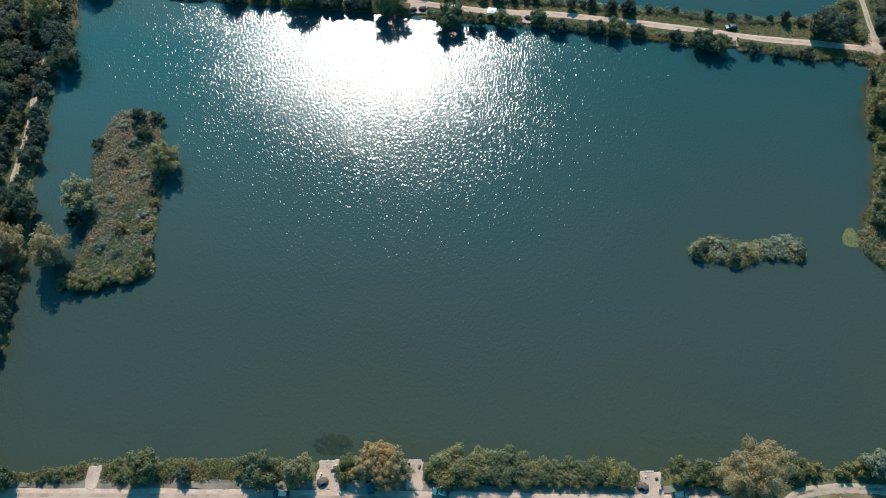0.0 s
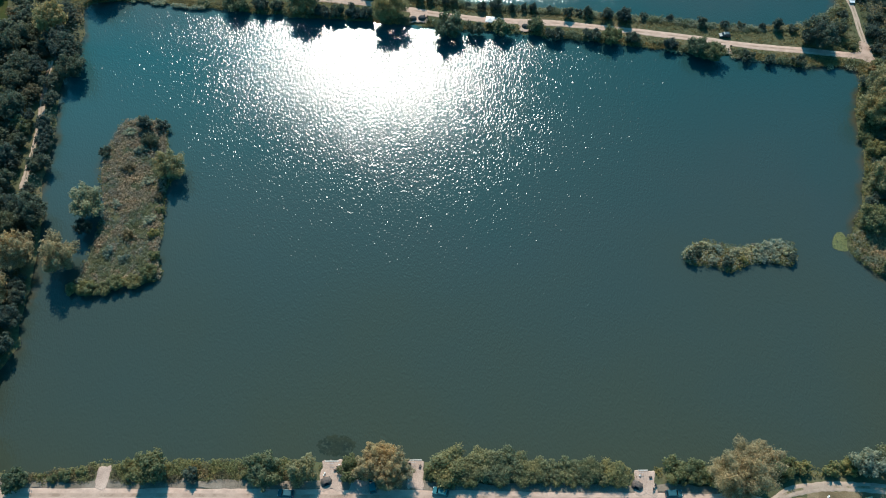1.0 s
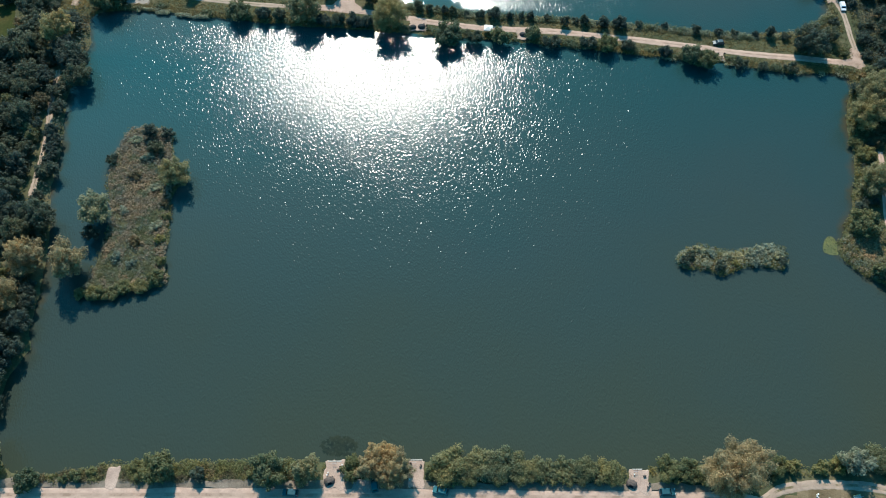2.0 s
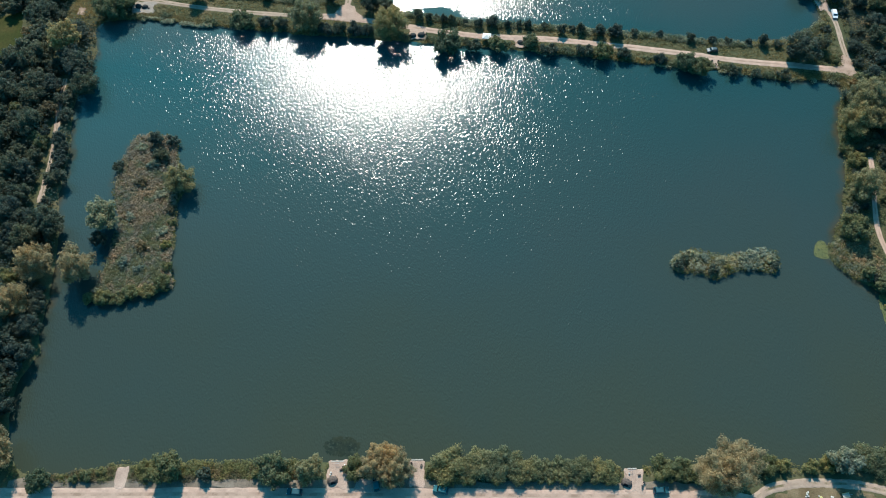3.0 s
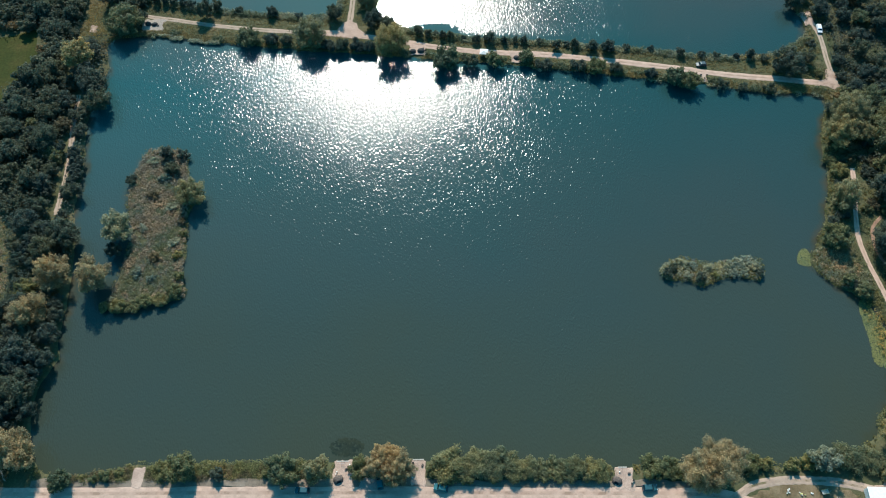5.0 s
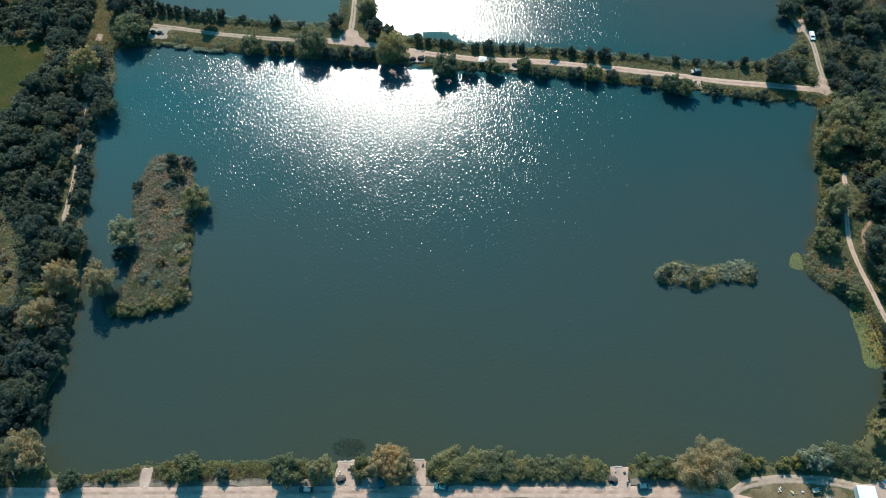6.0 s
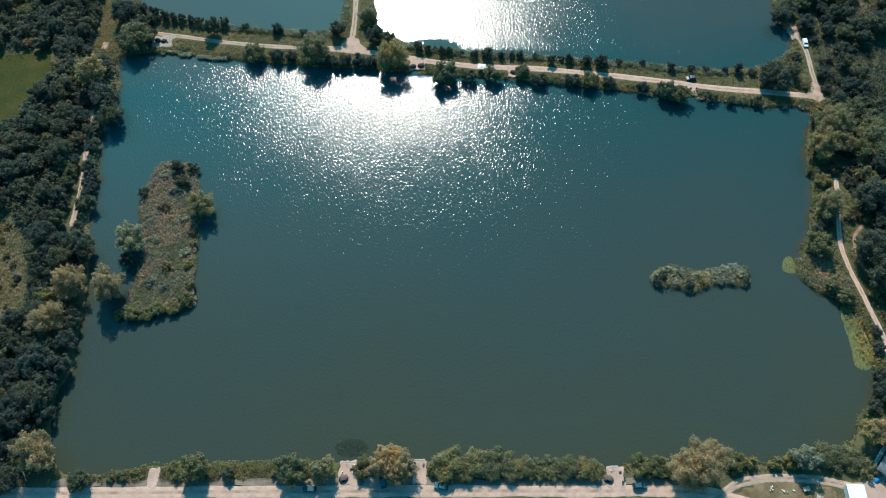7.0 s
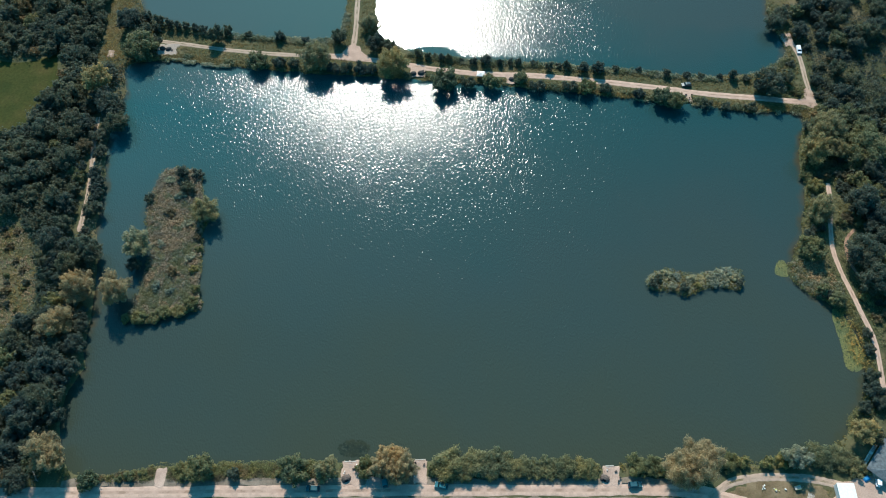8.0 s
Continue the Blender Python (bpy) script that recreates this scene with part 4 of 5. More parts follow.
tufts("shore_grass", xy[low], rng, "V", 0.55, 0.5, 8, 0.18, "dry golden olive grass along the causeway shore", "grass")
tufts("shore_reeds", xy[~low & (kind > -0.05)], rng, "S", 0.6, 1.0, 8, 0.22, "olive reeds along the causeway shore", "reeds")
tufts("shore_scrub", xy[~low & (kind <= -0.05)], rng, "G", 0.75, 1.3, 9, 0.24, "low dark green scrub along the causeway shore", "scrub")


# ---- made things ----
def part(name, bm, mat, parent, label="", shade=False):
    me = bpy.data.meshes.new(name)
    bmesh.ops.recalc_face_normals(bm, faces=bm.faces)
    bm.to_mesh(me)
    bm.free()
    me.materials.append(mat)
    if shade:
        me.shade_smooth()
    ob = new(name, me)
    ob.parent = parent
    return tagged(ob, label) if label else ob


def box(w, d, h, x=0, y=0, z=0, bevel=0.0, taper=1.0):
    """A block on z with its top narrowed by taper."""
    bm = bmesh.new()
    v = [bm.verts.new((x + sx * w / 2 * k, y + sy * d / 2 * k, zz)) for zz, k in ((z, 1), (z + h, taper)) for sx, sy in ((-1, -1), (1, -1), (1, 1), (-1, 1))]
    for f in ((3, 2, 1, 0), (4, 5, 6, 7), (0, 1, 5, 4), (1, 2, 6, 5), (2, 3, 7, 6), (3, 0, 4, 7)):
        bm.faces.new([v[i] for i in f])
    if bevel:
        bmesh.ops.bevel(bm, geom=bm.edges[:], offset=bevel, segments=2, affect="EDGES", profile=0.6)
    return bm


def profile(points, width, bevel=0.0, pinch=1.0):
    """A side outline in x and z swept across y; pinch narrows what lies above z = 0.9."""
    bm = bmesh.new()
    sides = []
    for s in (-1, 1):
        sides.append([bm.verts.new((x, s * width / 2 * (pinch if z > 0.9 else 1), z)) for x, z in points])
    n = len(points)
    bm.faces.new(sides[0])
    bm.faces.new(sides[1][::-1])
    for i in range(n):
        bm.faces.new((sides[0][i], sides[1][i], sides[1][(i + 1) % n], sides[0][(i + 1) % n]))
    if bevel:
        bmesh.ops.bevel(bm, geom=bm.edges[:], offset=bevel, segments=2, affect="EDGES", profile=0.6)
    return bm


def disc(r, depth, x, y, z, sides=16):
    bm = bmesh.new()
    bmesh.ops.create_cone(bm, cap_ends=True, segments=sides, radius1=r, radius2=r, depth=depth, matrix=pose(x, y, z, 90, 0, 0))
    return bm


def quad(points):
    bm = bmesh.new()
    bm.faces.new([bm.verts.new(p) for p in points])
    bmesh.ops.solidify(bm, geom=bm.faces[:], thickness=0.02)
    return bm


M_GLASS = plain_material("dark_glass", (0.02, 0.03, 0.035), 0.06, 0, 0.05)
M_TYRE = plain_material("tyre_rubber", (0.02, 0.02, 0.02), 0.8)
M_RIM = plain_material("alloy", (0.5, 0.5, 0.5), 0.3, 0.9)
M_LAMP = plain_material("lamp_glass", (0.7, 0.7, 0.68), 0.15)
M_RED = plain_material("red_lamp", (0.35, 0.02, 0.02), 0.2)
M_TRIM = plain_material("black_trim", (0.025, 0.025, 0.027), 0.6)
M_TIMBER = plain_material("weathered_timber", (0.42, 0.37, 0.31), 0.85, 0, 0.3, 5)
M_WHITE = plain_material("white_sheet", (0.70, 0.66, 0.58), 0.8, 0, 0.06, 1.5)
M_CANVAS = plain_material("brown_canvas", (0.10, 0.075, 0.06), 0.9, 0, 0.3, 2)
M_CANVAS_DARK = plain_material("dark_canvas", (0.035, 0.035, 0.032), 0.9, 0, 0.3, 2)
M_SLATE = plain_material("dark_roofing", (0.10, 0.115, 0.12), 0.9, 0, 0.25, 1.2)
M_SLATE.node_tree.nodes["Principled BSDF"].inputs["Specular IOR Level"].default_value = 0.1
M_BLUE = plain_material("blue_tarpaulin", (0.03, 0.20, 0.42), 0.5, 0, 0.25, 2)
M_STEEL = plain_material("galvanised_steel", (0.45, 0.46, 0.47), 0.4, 0.8)
M_YELLOW = plain_material("faded_yellow_plastic", (0.5, 0.45, 0.16), 0.6, 0, 0.2)


def paint(name, colour):
    m, nt, bsdf, _ = material(name)
    nt.links.new(ramp(nt, noise_tex(nt, 1.5, 3), [(0.3, tuple(0.85 * c for c in colour)), (0.7, colour)]), bsdf.inputs["Base Color"])
    bsdf.inputs["Roughness"].default_value = 0.42
    bsdf.inputs["Coat Weight"].default_value = 0.15
    return m


P_TEAL, P_BLUE, P_WHITE, P_DARK = paint("teal_paint", (0.018, 0.075, 0.090)), paint("blue_paint", (0.012, 0.105, 0.12)), paint("white_paint", (0.78, 0.76, 0.73)), paint("dark_paint", (0.03, 0.05, 0.055))


def car(x, y, turn, body_paint, label, kind="hatchback", z=LAND + 0.07):
    """A car along its own x, front at +x."""
    root = new("car")
    L, W = {"hatchback": (4.0, 1.74), "estate": (4.6, 1.80), "van": (4.9, 1.9)}[kind]
    f, r = L / 2, -L / 2
    H = {"hatchback": 1.46, "estate": 1.48, "van": 1.95}[kind]
    hood, screen = f - 0.95, f - 1.55
    tail = r + {"hatchback": 0.55, "estate": 0.35, "van": 0.12}[kind]
    if kind == "van":
        hood, screen = f - 0.7, f - 1.25
    part("body", profile([(r + 0.05, 0.28), (f - 0.1, 0.28), (f, 0.45), (f - 0.05, 0.70), (hood, 0.88), (r + 0.05, 0.90), (r, 0.6)], W, 0.06), body_paint, root)
    part("roof", profile([(hood - 0.05, 0.86), (screen, H - 0.05), (screen - 0.25, H), (tail + 0.15, H), (tail, H - 0.07), (r + 0.12, 0.86)], W * 0.98, 0.05, 0.80), body_paint, root)
    def pane(name, pts):
        part(name, quad(pts), M_GLASS, root)
    k = W * 0.98 * 0.80 / 2 - 0.08
    pane("windscreen", [(hood - 0.08, -W / 2 + 0.16, 0.95), (hood - 0.08, W / 2 - 0.16, 0.95), (screen + 0.02, k, H - 0.09), (screen + 0.02, -k, H - 0.09)])
    pane("rear_window", [(r + 0.10, -W / 2 + 0.2, 0.98), (r + 0.10, W / 2 - 0.2, 0.98), (tail - 0.03, k, H - 0.12), (tail - 0.03, -k, H - 0.12)])
    for s in (-1, 1):
        ya, yb = s * (W / 2 - 0.065), s * (k + 0.085)
        mid = (screen + tail) / 2
        pane("side_window", [(screen + 0.35, ya, 0.96), (mid + 0.05, ya, 0.96), (mid + 0.05, yb, H - 0.14), (screen - 0.05, yb, H - 0.14)])
        pane("side_window", [(mid - 0.05, ya, 0.96), (tail + 0.05, ya, 0.96), (tail + 0.2, yb, H - 0.14), (mid - 0.05, yb, H - 0.14)])
        part("headlight", box(0.16, 0.34, 0.14, f - 0.07, s * (W / 2 - 0.26), 0.56, 0.03), M_LAMP, root)
        part("tail_light", box(0.08, 0.22, 0.26, r + 0.03, s * (W / 2 - 0.16), 0.62, 0.02), M_RED, root)
        part("door_mirror", box(0.14, 0.2, 0.13, screen + 0.5, s * (W / 2 + 0.08), 0.92, 0.03), body_paint, root)
        for wx in (f - 0.75, r + 0.72):
            wheel = part("wheel", disc(0.31, 0.2, wx, s * (W / 2 - 0.1), 0.31), M_TYRE, root)
            part("rim", disc(0.19, 0.02, wx, s * (W / 2 + 0.01), 0.31, 12), M_RIM, wheel)
    part("bumper", box(0.12, W * 0.94, 0.2, f - 0.02, 0, 0.3, 0.04), M_TRIM, root)
    part("bumper", box(0.12, W * 0.94, 0.2, r + 0.02, 0, 0.3, 0.04), M_TRIM, root)
    root.matrix_basis = pose(x, y, z, 0, 0, turn)
    return tagged(root, label, "car", "parked cars")


car(-41.0, 41.0, 176, P_TEAL, "dark teal hatchback parked beside a bush")
car(-2.6, 41.2, 166, P_BLUE, "blue hatchback parked askew at the track's edge")
car(54.8, 40.5, 2, P_TEAL, "teal hatchback parked under bank-side bushes")
car(-19.6, 42.9, 100, P_BLUE, "pale blue car half hidden under a willow", z=LAND + 0.12)
car(100.5, 202.0, 182, P_DARK, "dark hatchback parked on the causeway verge", z=LAND)
car(151.6, 220.6, 264, P_WHITE, "white estate car parked at the track's end", "estate")


def buggy(x, y, turn):
    """A small open utility buggy with a flat roof."""
    root = new("utility_buggy")
    part("body", profile([(-1.1, 0.25), (1.1, 0.25), (1.15, 0.55), (0.5, 0.72), (0.4, 0.45), (-0.1, 0.45), (-0.15, 0.75), (-1.1, 0.75)], 1.15, 0.04), P_WHITE, root)
    part("seat", box(0.5, 1.0, 0.16, -0.35, 0, 0.74, 0.04), M_TRIM, root)
    part("roof", box(1.75, 1.25, 0.07, -0.05, 0, 1.75, 0.03), P_WHITE, root)
    for sx in (-0.8, 0.7):
        for sy in (-0.52, 0.52):
            part("roof_post", box(0.05, 0.05, 1.1, sx, sy, 0.66), M_STEEL, root)
            part("wheel", disc(0.24, 0.18, sx, sy, 0.24), M_TYRE, root)
    root.matrix_basis = pose(x, y, LAND + 0.12, 0, 0, turn)
    return tagged(root, "small white-roofed utility buggy parked in the yard", "buggy")


buggy(125.8, 39.7, 75)


def bivvy(x, y, turn, size, mat, label, z=Z_PAD):
    """A domed angler's tent with poles and an open door."""
    root = new("bivvy_tent")
    bm = bmesh.new()
    rings, n = [], 18
    for j in range(7):
        a = j / 6 * math.pi / 2
        sag = 1 + 0.05 * math.cos(6 * j)
        rings.append([bm.verts.new((size * math.cos(a) * math.cos(6.2832 * k / n) * (1 + 0.05 * math.cos(3 * 6.2832 * k / n)), 0.85 * size * math.cos(a) * math.sin(6.2832 * k / n), 0.72 * size * math.sin(a) * sag)) for k in range(n)])
    for j in range(6):
        for k in range(n):
            if k in (12, 13, 14) and j < 4:
                continue
            bm.faces.new((rings[j][k], rings[j][(k + 1) % n], rings[j + 1][(k + 1) % n], rings[j + 1][k]))
    bmesh.ops.remove_doubles(bm, verts=bm.verts[:], dist=0.01)
    part("canvas", bm, mat, root, shade=True)
    for s in (-1, 0, 1):
        bm = bmesh.new()
        last = None
        for j in range(9):
            a = math.pi * j / 8
            p = (size * 1.01 * math.cos(a), s * 0.42 * size * math.sin(a), 0.74 * size * math.sin(a) * (1 - 0.12 * abs(s)))
            if last:
                tube(bm, last, p, 0.02, 0.02, 5)
            last = p
        part("pole", bm, M_TRIM, root)
    part("groundsheet", box(1.7 * size, 1.4 * size, 0.02, 0, 0, 0.0), M_TRIM, root)
    root.matrix_basis = pose(x, y, z, 0, 0, turn)
    return tagged(root, label, "tent", "anglers' tents")


bivvy(-31.3, 43.9, 20, 1.45, M_CANVAS, "brown domed angling tent on a gravel swim")
bivvy(46.2, 42.6, -25, 1.45, M_CANVAS, "brown domed angling tent on a gravel swim")
for x, y, turn, size in ((-12.9, 213.0, 190, 1.4), (-9.5, 213.2, 170, 1.5), (28.6, 208.2, 160, 1.3), (97.8, 195.4, 180, 1.2), (-123.9, 232.6, 150, 1.4), (-121.2, 232.2, 200, 1.3)):
    bivvy(x, y, turn, size, M_CANVAS_DARK, "dark domed angling tent on the causeway swim")


def gazebo(x, y, turn):
    root = new("gazebo")
    bm = bmesh.new()
    base = [bm.verts.new((sx * 1.6, sy * 1.5, 2.1)) for sx, sy in ((-1, -1), (1, -1), (1, 1), (-1, 1))]
    low = [bm.verts.new((v.co.x, v.co.y, 1.85)) for v in base]
    top = bm.verts.new((0, 0, 2.65))
    for i in range(4):
        bm.faces.new((base[i], base[(i + 1) % 4], top))
        bm.faces.new((low[i], low[(i + 1) % 4], base[(i + 1) % 4], base[i]))
    part("canopy", bm, M_WHITE, root)
    for sx, sy in ((-1, -1), (1, -1), (1, 1), (-1, 1)):
        bm = bmesh.new()
        tube(bm, (sx * 1.55, sy * 1.45, 0), (sx * 1.55, sy * 1.45, 2.1), 0.03, 0.03, 6)
        part("leg", bm, M_STEEL, root)
    root.matrix_basis = pose(x, y, LAND, 0, 0, turn)
    return tagged(root, "white canvas gazebo standing on the causeway verge", "gazebo")


gazebo(15.6, 210.0, -8)


def chair(x, y, turn, z=Z_PAD):
    root = new("folding_chair")
    part("seat", box(0.55, 0.5, 0.06, 0, 0, 0.40, 0.02), M_CANVAS_DARK, root)
    back = box(0.55, 0.06, 0.6, 0, 0.27, 0.44, 0.02)
    part("backrest", back, M_CANVAS_DARK, root)
    for sx in (-0.25, 0.25):
        for sy in (-0.2, 0.24):
            bm = bmesh.new()
            tube(bm, (sx, sy, 0), (sx, sy, 0.42), 0.02, 0.02, 5)
            part("leg", bm, M_TRIM, root)
    root.matrix_basis = pose(x, y, z, 0, 0, turn)
    return tagged(root, "dark canvas folding chair on a fishing swim", "chair", "anglers' chairs")


for x, y, turn in ((-28.6, 47.2, 10), (-27.8, 46.9, -15), (-10.4, 48.0, 5), (50.2, 41.6, 80), (50.8, 42.6, 60), (-7.6, 212.8, 30), (101.6, 196.3, 150), (100.4, 194.6, 120)):
    chair(x, y, turn)


def rod_pod(x, y, z=Z_PAD):
    root = new("rod_stand")
    for s in (-0.5, 0.5):
        bm = bmesh.new()
        tube(bm, (s, 0, 0), (s, 0, 0.7), 0.02, 0.02, 5)
        part("upright", bm, M_STEEL, root)
    part("crossbar", box(1.1, 0.04, 0.04, 0, 0, 0.68), M_STEEL, root)
    for s in (-0.35, 0.0, 0.35):
        bm = bmesh.new()
        tube(bm, (s, -0.9, 0.55), (s * 1.5, 2.6, 1.1), 0.02, 0.006, 5)
        part("fishing_rod", bm, M_TRIM, root)
    root.matrix_basis = pose(x, y, z)
    return tagged(root, "fishing rods resting on a metal stand at the water", "rod stand", "rod stands")


for x, y in ((-30.2, 48.2), (-9.6, 48.4), (47.6, 45.6)):
    rod_pod(x, y)


def edging(x, y, length, turn, label):
    """A timber revetment of planks on posts at a swim's front."""
    root = new("timber_edging")
    n = max(2, int(length / 1.2))
    for i in range(n):
        px = -length / 2 + (i + 0.5) * length / n
        part("plank", box(length / n - 0.03, 0.32, 0.07, px, 0, 0.72 + 0.01 * (i % 2), 0.012), M_TIMBER, root)
    for i in range(n + 1):
        part("post", box(0.12, 0.12, 1.5, -length / 2 + i * length / n, 0.12, -0.72, 0.01), M_TIMBER, root)
    root.matrix_basis = pose(x, y, 0, 0, 0, turn)
    return tagged(root, label, "edging", "timber edgings")


edging(-30.3, 49.0, 3.6, 0, "pale weathered plank edging at a swim's front")
edging(-9.0, 49.2, 3.2, 0, "pale weathered plank edging at a swim's front")
edging(48.2, 46.3, 2.4, 0, "pale weathered plank edging at a swim's front")
edging(146.8, 227.5, 6.0, 97, "long pale plank edging beside the far swim")


def cabin(x, y, turn):
    """A flat-roofed white site cabin."""
    root = new("site_cabin")
    part("wall", box(4.7, 5.4, 2.35, 0, 0, 0, 0.03), plain_material("cabin_wall", (0.62, 0.62, 0.58), 0.7), root)
    roof = part("roof", box(5.0, 5.7, 0.14, 0, 0, 2.35, 0.03), M_WHITE, root)
    for i in range(5):
        part("roof_seam", box(0.05, 5.6, 0.03, -2 + i, 0, 2.49), M_WHITE, roof)
    part("door", box(0.85, 0.05, 2.0, 1.2, -2.73, 0.02, 0.01), M_TRIM, root)
    window = part("window", box(1.2, 0.05, 0.9, -1.0, -2.73, 1.0, 0.01), M_GLASS, root)
    part("sill", box(1.3, 0.12, 0.05, -1.0, -2.77, 0.95, 0.01), M_WHITE, window)
    root.matrix_basis = pose(x, y, LAND + 0.08, 0, 0, turn)
    return tagged(root, "white flat-roofed site cabin beside the gravel yard", "cabin")


cabin(115.2, 36.6, -3)


def lodge(x, y, turn):
    """The anglers' lodge: dark hipped roof, pale decking along one side."""
    root = new("lodge")
    part("wall", box(13.0, 7.0, 2.5, 0, 0, 0, 0.03), plain_material("lodge_wall", (0.35, 0.30, 0.24), 0.8), root)
    bm = bmesh.new()
    e = [bm.verts.new((sx * 7.0, sy * 4.0, 2.45)) for sx, sy in ((-1, -1), (1, -1), (1, 1), (-1, 1))]
    rdg = [bm.verts.new((-4.6, 0, 3.3)), bm.verts.new((4.6, 0, 3.3))]
    for f in ((e[0], e[1], rdg[1], rdg[0]), (e[2], e[3], rdg[0], rdg[1]), (e[1], e[2], rdg[1]), (e[3], e[0], rdg[0]), (e[3], e[2], e[1], e[0])):
        bm.faces.new(f)
    roof = part("roof", bm, M_SLATE, root)
    bm = bmesh.new()
    tube(bm, (-4.6, 0, 3.32), (4.6, 0, 3.32), 0.09, 0.09, 6)
    part("ridge", bm, M_SLATE, roof)
    for i in range(12):
        part("deck_board", box(0.95, 1.1, 0.06, -5.6 + i * 1.02, 4.6, 0.25, 0.01), M_WHITE if i % 4 == 1 else M_TIMBER, root)
    for i in range(7):
        part("deck_post", box(0.1, 0.1, 1.2, -6 + 2 * i, 5.1, 0.0), M_WHITE, root)
    part("deck_rail", box(12.6, 0.08, 0.08, 0, 5.1, 1.12), M_WHITE, root)
    for i in (-4, 0, 4):
        part("window", box(1.4, 0.06, 1.1, i, 3.52, 1.0, 0.01), M_GLASS, root)
    part("door", box(0.9, 0.06, 2.05, 2.2, -3.53, 0.02, 0.01), M_TRIM, root)
    root.matrix_basis = pose(x, y, LAND, 0, 0, turn)
    return tagged(root, "low lodge with dark hipped roof and pale decking", "building")


lodge(130.6, 46.0, 47)


def tarpaulin(x, y, w, d, h, turn):
    """A heap under a sagging sheet."""
    root = new("tarpaulin_heap")
    n = 9
    bm = bmesh.new()
    grid = [[bm.verts.new((w * (i / (n - 1) - 0.5), d * (j / (n - 1) - 0.5), max(0, h * (1 - (2 * i / (n - 1) - 1) ** 4) * (1 - (2 * j / (n - 1) - 1) ** 4) * (1 + 0.35 * noise.noise((i * 0.7 + x, j * 0.7, 2)))))) for j in range(n)] for i in range(n)]
    for i in range(n - 1):
        for j in range(n - 1):
            bm.faces.new((grid[i][j], grid[i + 1][j], grid[i + 1][j + 1], grid[i][j + 1]))
    part("sheet", bm, M_BLUE, root, shade=True)
    for sx in (-1, 1):
        bm = bmesh.new()
        tube(bm, (sx * w * 0.42, -d * 0.5, 0.05), (sx * w * 0.42, d * 0.5, 0.05), 0.05, 0.05, 6)
        part("weight_pole", bm, M_TIMBER, root)
    root.matrix_basis = pose(x, y, LAND + 0.1, 0, 0, turn)
    return tagged(root, "crumpled bright blue tarpaulin over a heap", "tarpaulin")


tarpaulin(123.2, 41.2, 2.2, 1.5, 0.7, 25)
tarpaulin(126.6, 42.4, 1.6, 1.6, 0.8, -10)


def trailer(x, y, turn):
    root = new("garden_trailer")
    part("bed", box(1.9, 1.2, 0.12, 0, 0, 0.45, 0.02), M_TIMBER, root)
    for sy in (-0.58, 0.58):
        part("side_board", box(1.9, 0.04, 0.35, 0, sy, 0.57, 0.01), M_YELLOW, root)
        wheel = part("wheel", disc(0.26, 0.14, -0.1, sy * 1.2, 0.26), M_TYRE, root)
        part("rim", disc(0.13, 0.16, -0.1, sy * 1.2, 0.26, 10), M_RIM, wheel)
    bm = bmesh.new()
    tube(bm, (0.95, 0, 0.45), (1.9, 0, 0.12), 0.035, 0.035, 6)
    part("drawbar", bm, M_STEEL, root)
    root.matrix_basis = pose(x, y, LAND, 0, 0, turn)
    return tagged(root, "small yellow-sided garden trailer on rough grass", "trailer")


trailer(102.3, 38.8, 10)


def pile(name, x, y, mats, count, seed, label, category, size=0.5):
    """A loose heap of boards or bags."""
    rng = random.Random(seed)
    root = new(name)
    for i in range(count):
        a, o = rng.uniform(0, 6.28), rng.uniform(0, size)
        bm = box(rng.uniform(0.3, 0.6), rng.uniform(0.25, 0.5), rng.uniform(0.2, 0.4), 0, 0, 0, 0.06, 0.85)
        bm.transform(pose(o * math.cos(a), o * math.sin(a), 0.12 * (i % 2), 0, 0, rng.uniform(0, 180)))
        part("sack", bm, mats[i % len(mats)], root)
    root.matrix_basis = pose(x, y, LAND)
    return tagged(root, label, category)


pile("rubbish_heap", 92.4, 39.2, [M_WHITE, M_WHITE, M_TIMBER], 7, 1, "heap of white sacks on rough grass", "sacks", 0.9)
pile("garden_heap", 96.0, 38.3, [M_YELLOW, M_TIMBER, M_YELLOW], 6, 2, "heap of yellowish sacks on rough grass", "sacks", 0.8)
pile("small_heap", 98.6, 38.4, [M_WHITE], 2, 3, "pair of white sacks on rough grass", "sacks", 0.3)


def board_stack(x, y, turn):
    root = new("board_stack")
    rng = random.Random(9)
    for i in range(7):
        part("board", box(rng.uniform(1.8, 2.8), 0.18, 0.05, rng.uniform(-0.2, 0.2), -0.8 + 0.26 * i, 0.05 * (i % 2), 0.008), M_TIMBER, root)
    root.matrix_basis = pose(x, y, LAND, 0, 0, turn)
    return tagged(root, "loose pale timber boards lying on grass", "boards")


board_stack(105.5, 36.2, 60)


def gate(x, y, turn):
    root = new("field_gate")
    for z in (0.25, 0.55, 0.85, 1.15):
        part("bar", box(3.4, 0.06, 0.1, 0, 0, z, 0.01), M_TIMBER, root)
    for sx in (-1.7, 1.7):
        part("post", box(0.16, 0.16, 1.5, sx, 0, -0.1, 0.02), M_TIMBER, root)
    part("brace", box(3.2, 0.05, 0.09, 0, 0.06, 0.7, 0.01), M_TIMBER, root)
    root.matrix_basis = pose(x, y, LAND, 0, 0, turn)
    return tagged(root, "pale timber field gate beside the track", "gate")


gate(-126.3, 46.2, -55)


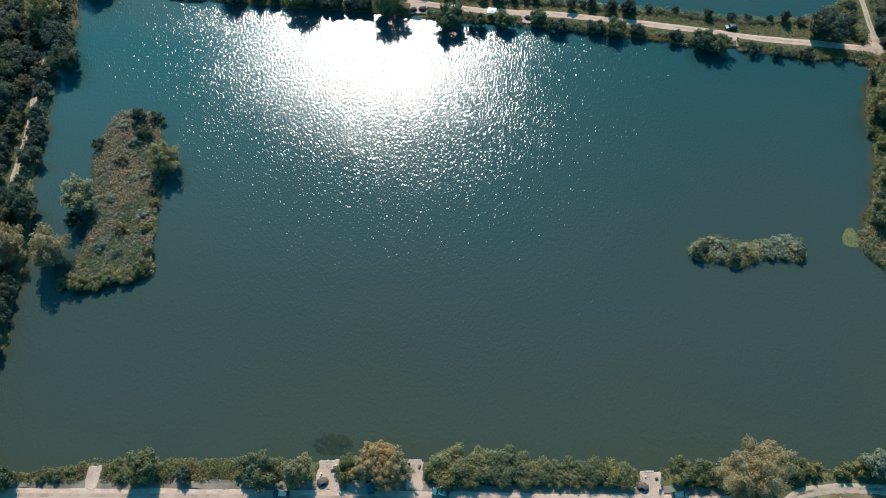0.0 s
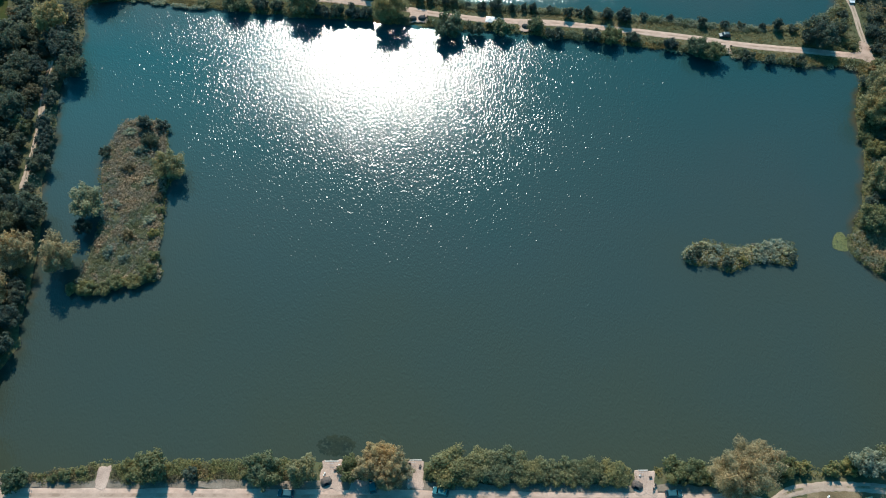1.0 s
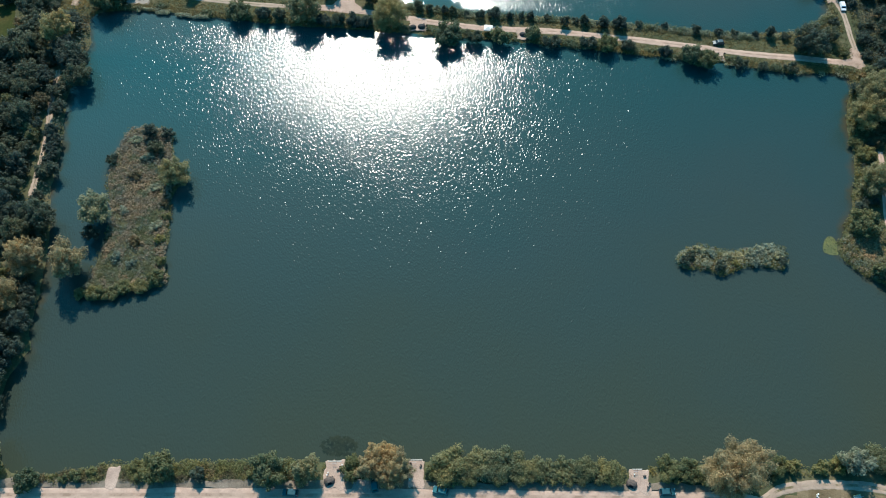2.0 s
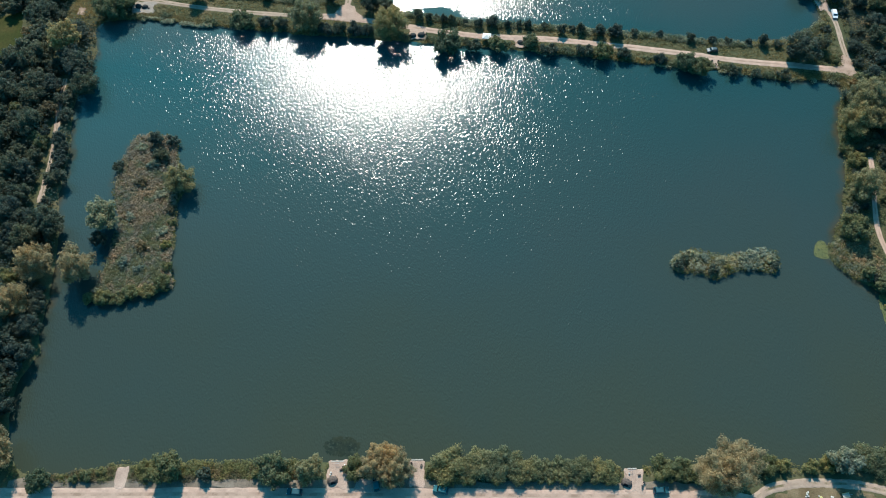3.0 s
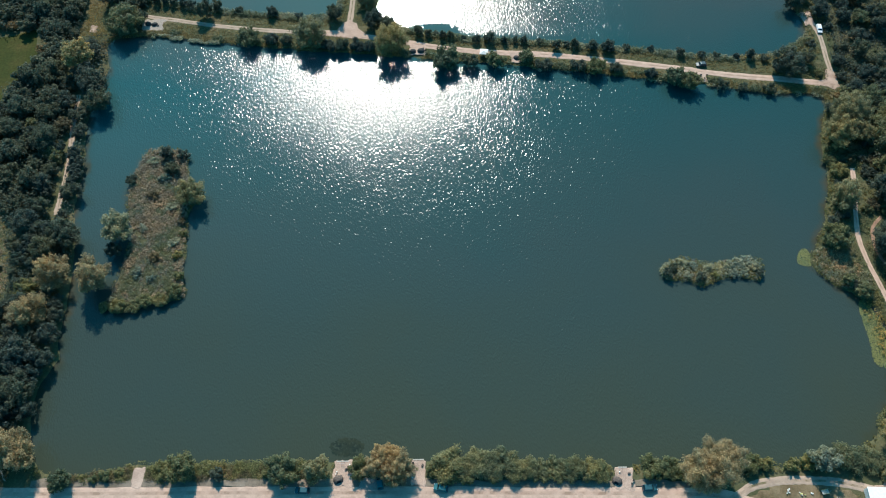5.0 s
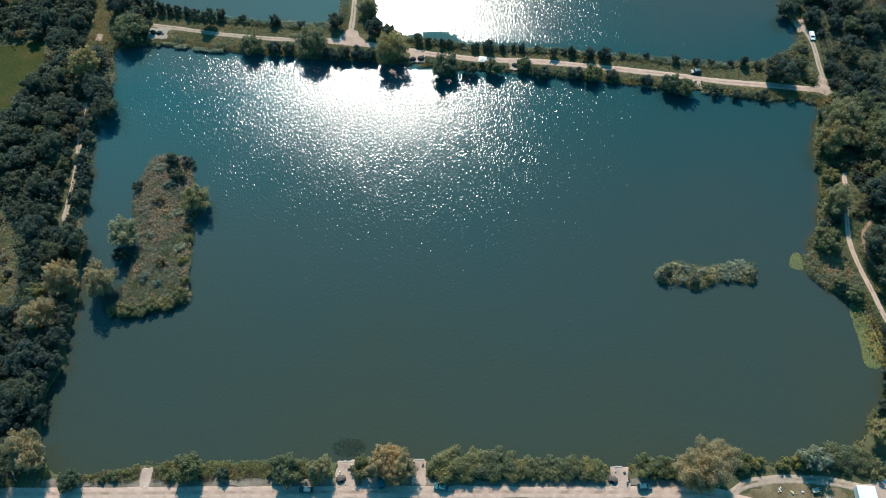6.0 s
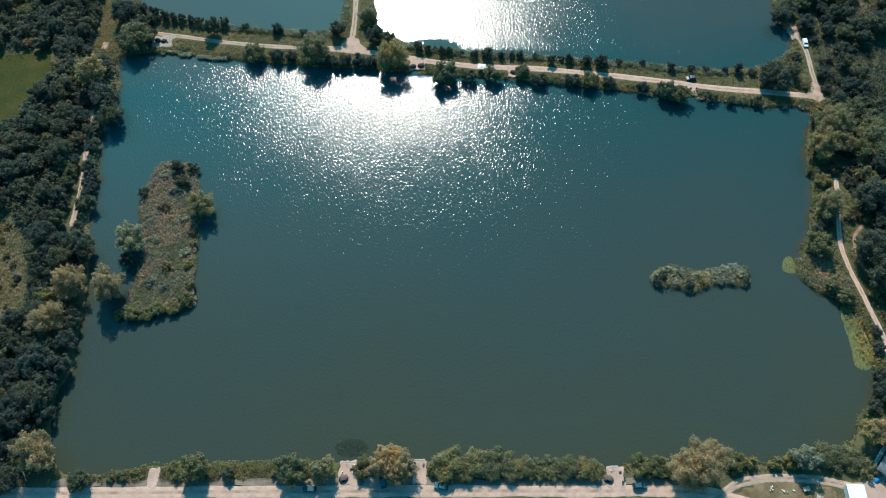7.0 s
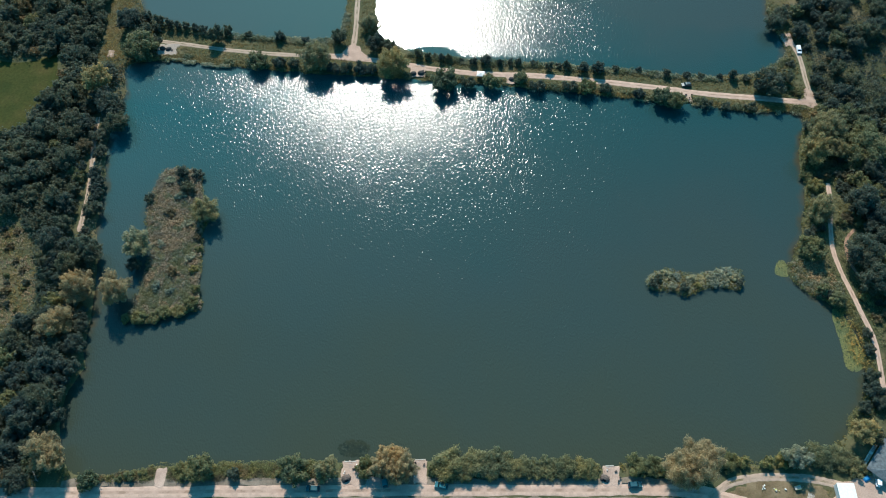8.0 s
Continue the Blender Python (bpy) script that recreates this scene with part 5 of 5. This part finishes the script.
# ---- floating plants ----
def lily_mat(points, density, seed, label):
    region = smooth(points)
    xy, rng = scatter(region, density, seed)
    n = len(xy)
    P = np.column_stack([xy, np.full(n, 0.02) + rng.uniform(0, 0.05, n)])
    me = leaf_cloud("lily_pads", P, np.tile((0.0, 0.0, 4.0), (n, 1)), 0.25, LEAVES["L"], rng)
    return tagged(new("lily_pads", me), label, "water lilies", kind="stuff")


lily_mat([(114.6, 112), (116.5, 116.5), (118.8, 117), (119.6, 113), (118, 110.5)], 34, 41, "round patch of yellow-green floating lily leaves")
lily_mat([(129.4, 96), (132, 97), (134.5, 90), (135.3, 83), (134.5, 77.5), (131, 75), (128.4, 77), (129.0, 84)], 30, 42, "long bed of yellow-green floating lily leaves")
xy, rng = scatter(smooth([(130.4, 96), (134.2, 95.5), (136, 88), (136.5, 80), (134.0, 76), (131.4, 78), (130.9, 86)]), 1.5, 43)
tufts("lily_bed_reeds", xy, rng, "N", 0.42, 0.6, 9, 0.2, "brownish reed clumps standing in the lily bed", "reeds")

rng = np.random.default_rng(44)
a, o = rng.uniform(0, 6.2832, 260), rng.uniform(0, 1, 260) ** 0.6
xy = np.column_stack([-29.5 + 5.0 * o * np.cos(a), 53.2 + 2.6 * o * np.sin(a)])
M_WEED = leaf_material("water_weed", (0.018, 0.028, 0.027), (0.026, 0.036, 0.034), 0.0)
M_WEED.node_tree.nodes["Principled BSDF"].inputs["Specular IOR Level"].default_value = 0.0
me = leaf_cloud("weed_bed", np.column_stack([xy, np.full(len(xy), 0.012)]), np.tile((0.0, 0.0, 40.0), (len(xy), 1)), 0.55, M_WEED, rng)
tagged(new("weed_bed", me), "dark patch of water weed just under the surface", "water weed", kind="stuff")


def bucket(x, y, z=Z_PAD):
    root = new("bait_bucket")
    bm = bmesh.new()
    bmesh.ops.create_cone(bm, cap_ends=True, segments=14, radius1=0.15, radius2=0.19, depth=0.36, matrix=pose(0, 0, 0.18))
    part("tub", bm, M_WHITE, root)
    bm = bmesh.new()
    bmesh.ops.create_cone(bm, cap_ends=True, segments=14, radius1=0.20, radius2=0.19, depth=0.05, matrix=pose(0, 0, 0.385))
    part("lid", bm, M_WHITE, root)
    bm = bmesh.new()
    last = None
    for j in range(7):
        a = math.pi * j / 6
        p = (0.2 * math.cos(a), 0.02, 0.34 + 0.16 * math.sin(a))
        if last:
            tube(bm, last, p, 0.012, 0.012, 5)
        last = p
    part("handle", bm, M_STEEL, root)
    root.matrix_basis = pose(x, y, z)
    return tagged(root, "white plastic bait bucket on a fishing swim", "bucket", "bait buckets")


for x, y in ((-32.0, 45.4), (-10.6, 44.2), (47.2, 45.0), (-31.8, 46.0), (-28.3, 48.0)):
    bucket(x, y)


def tackle_bag(x, y, turn, z=Z_PAD):
    root = new("tackle_bag")
    part("bag", box(0.8, 0.45, 0.4, 0, 0, 0, 0.08, 0.9), M_CANVAS_DARK, root)
    part("flap", box(0.78, 0.3, 0.04, 0, -0.04, 0.40, 0.015), M_CANVAS, root)
    part("pocket", box(0.5, 0.1, 0.25, 0, -0.26, 0.05, 0.03), M_CANVAS, root)
    root.matrix_basis = pose(x, y, z, 0, 0, turn)
    return tagged(root, "dark canvas tackle bag on a gravel swim", "bag", "tackle bags")


for x, y, turn in ((-29.2, 46.8, 20), (-7.8, 47.6, 70), (49.8, 44.6, 10), (-8.8, 214.6, 30), (30.6, 209.4, 60), (99.4, 196.8, 10), (-119.6, 231.4, 40)):
    tackle_bag(x, y, turn)
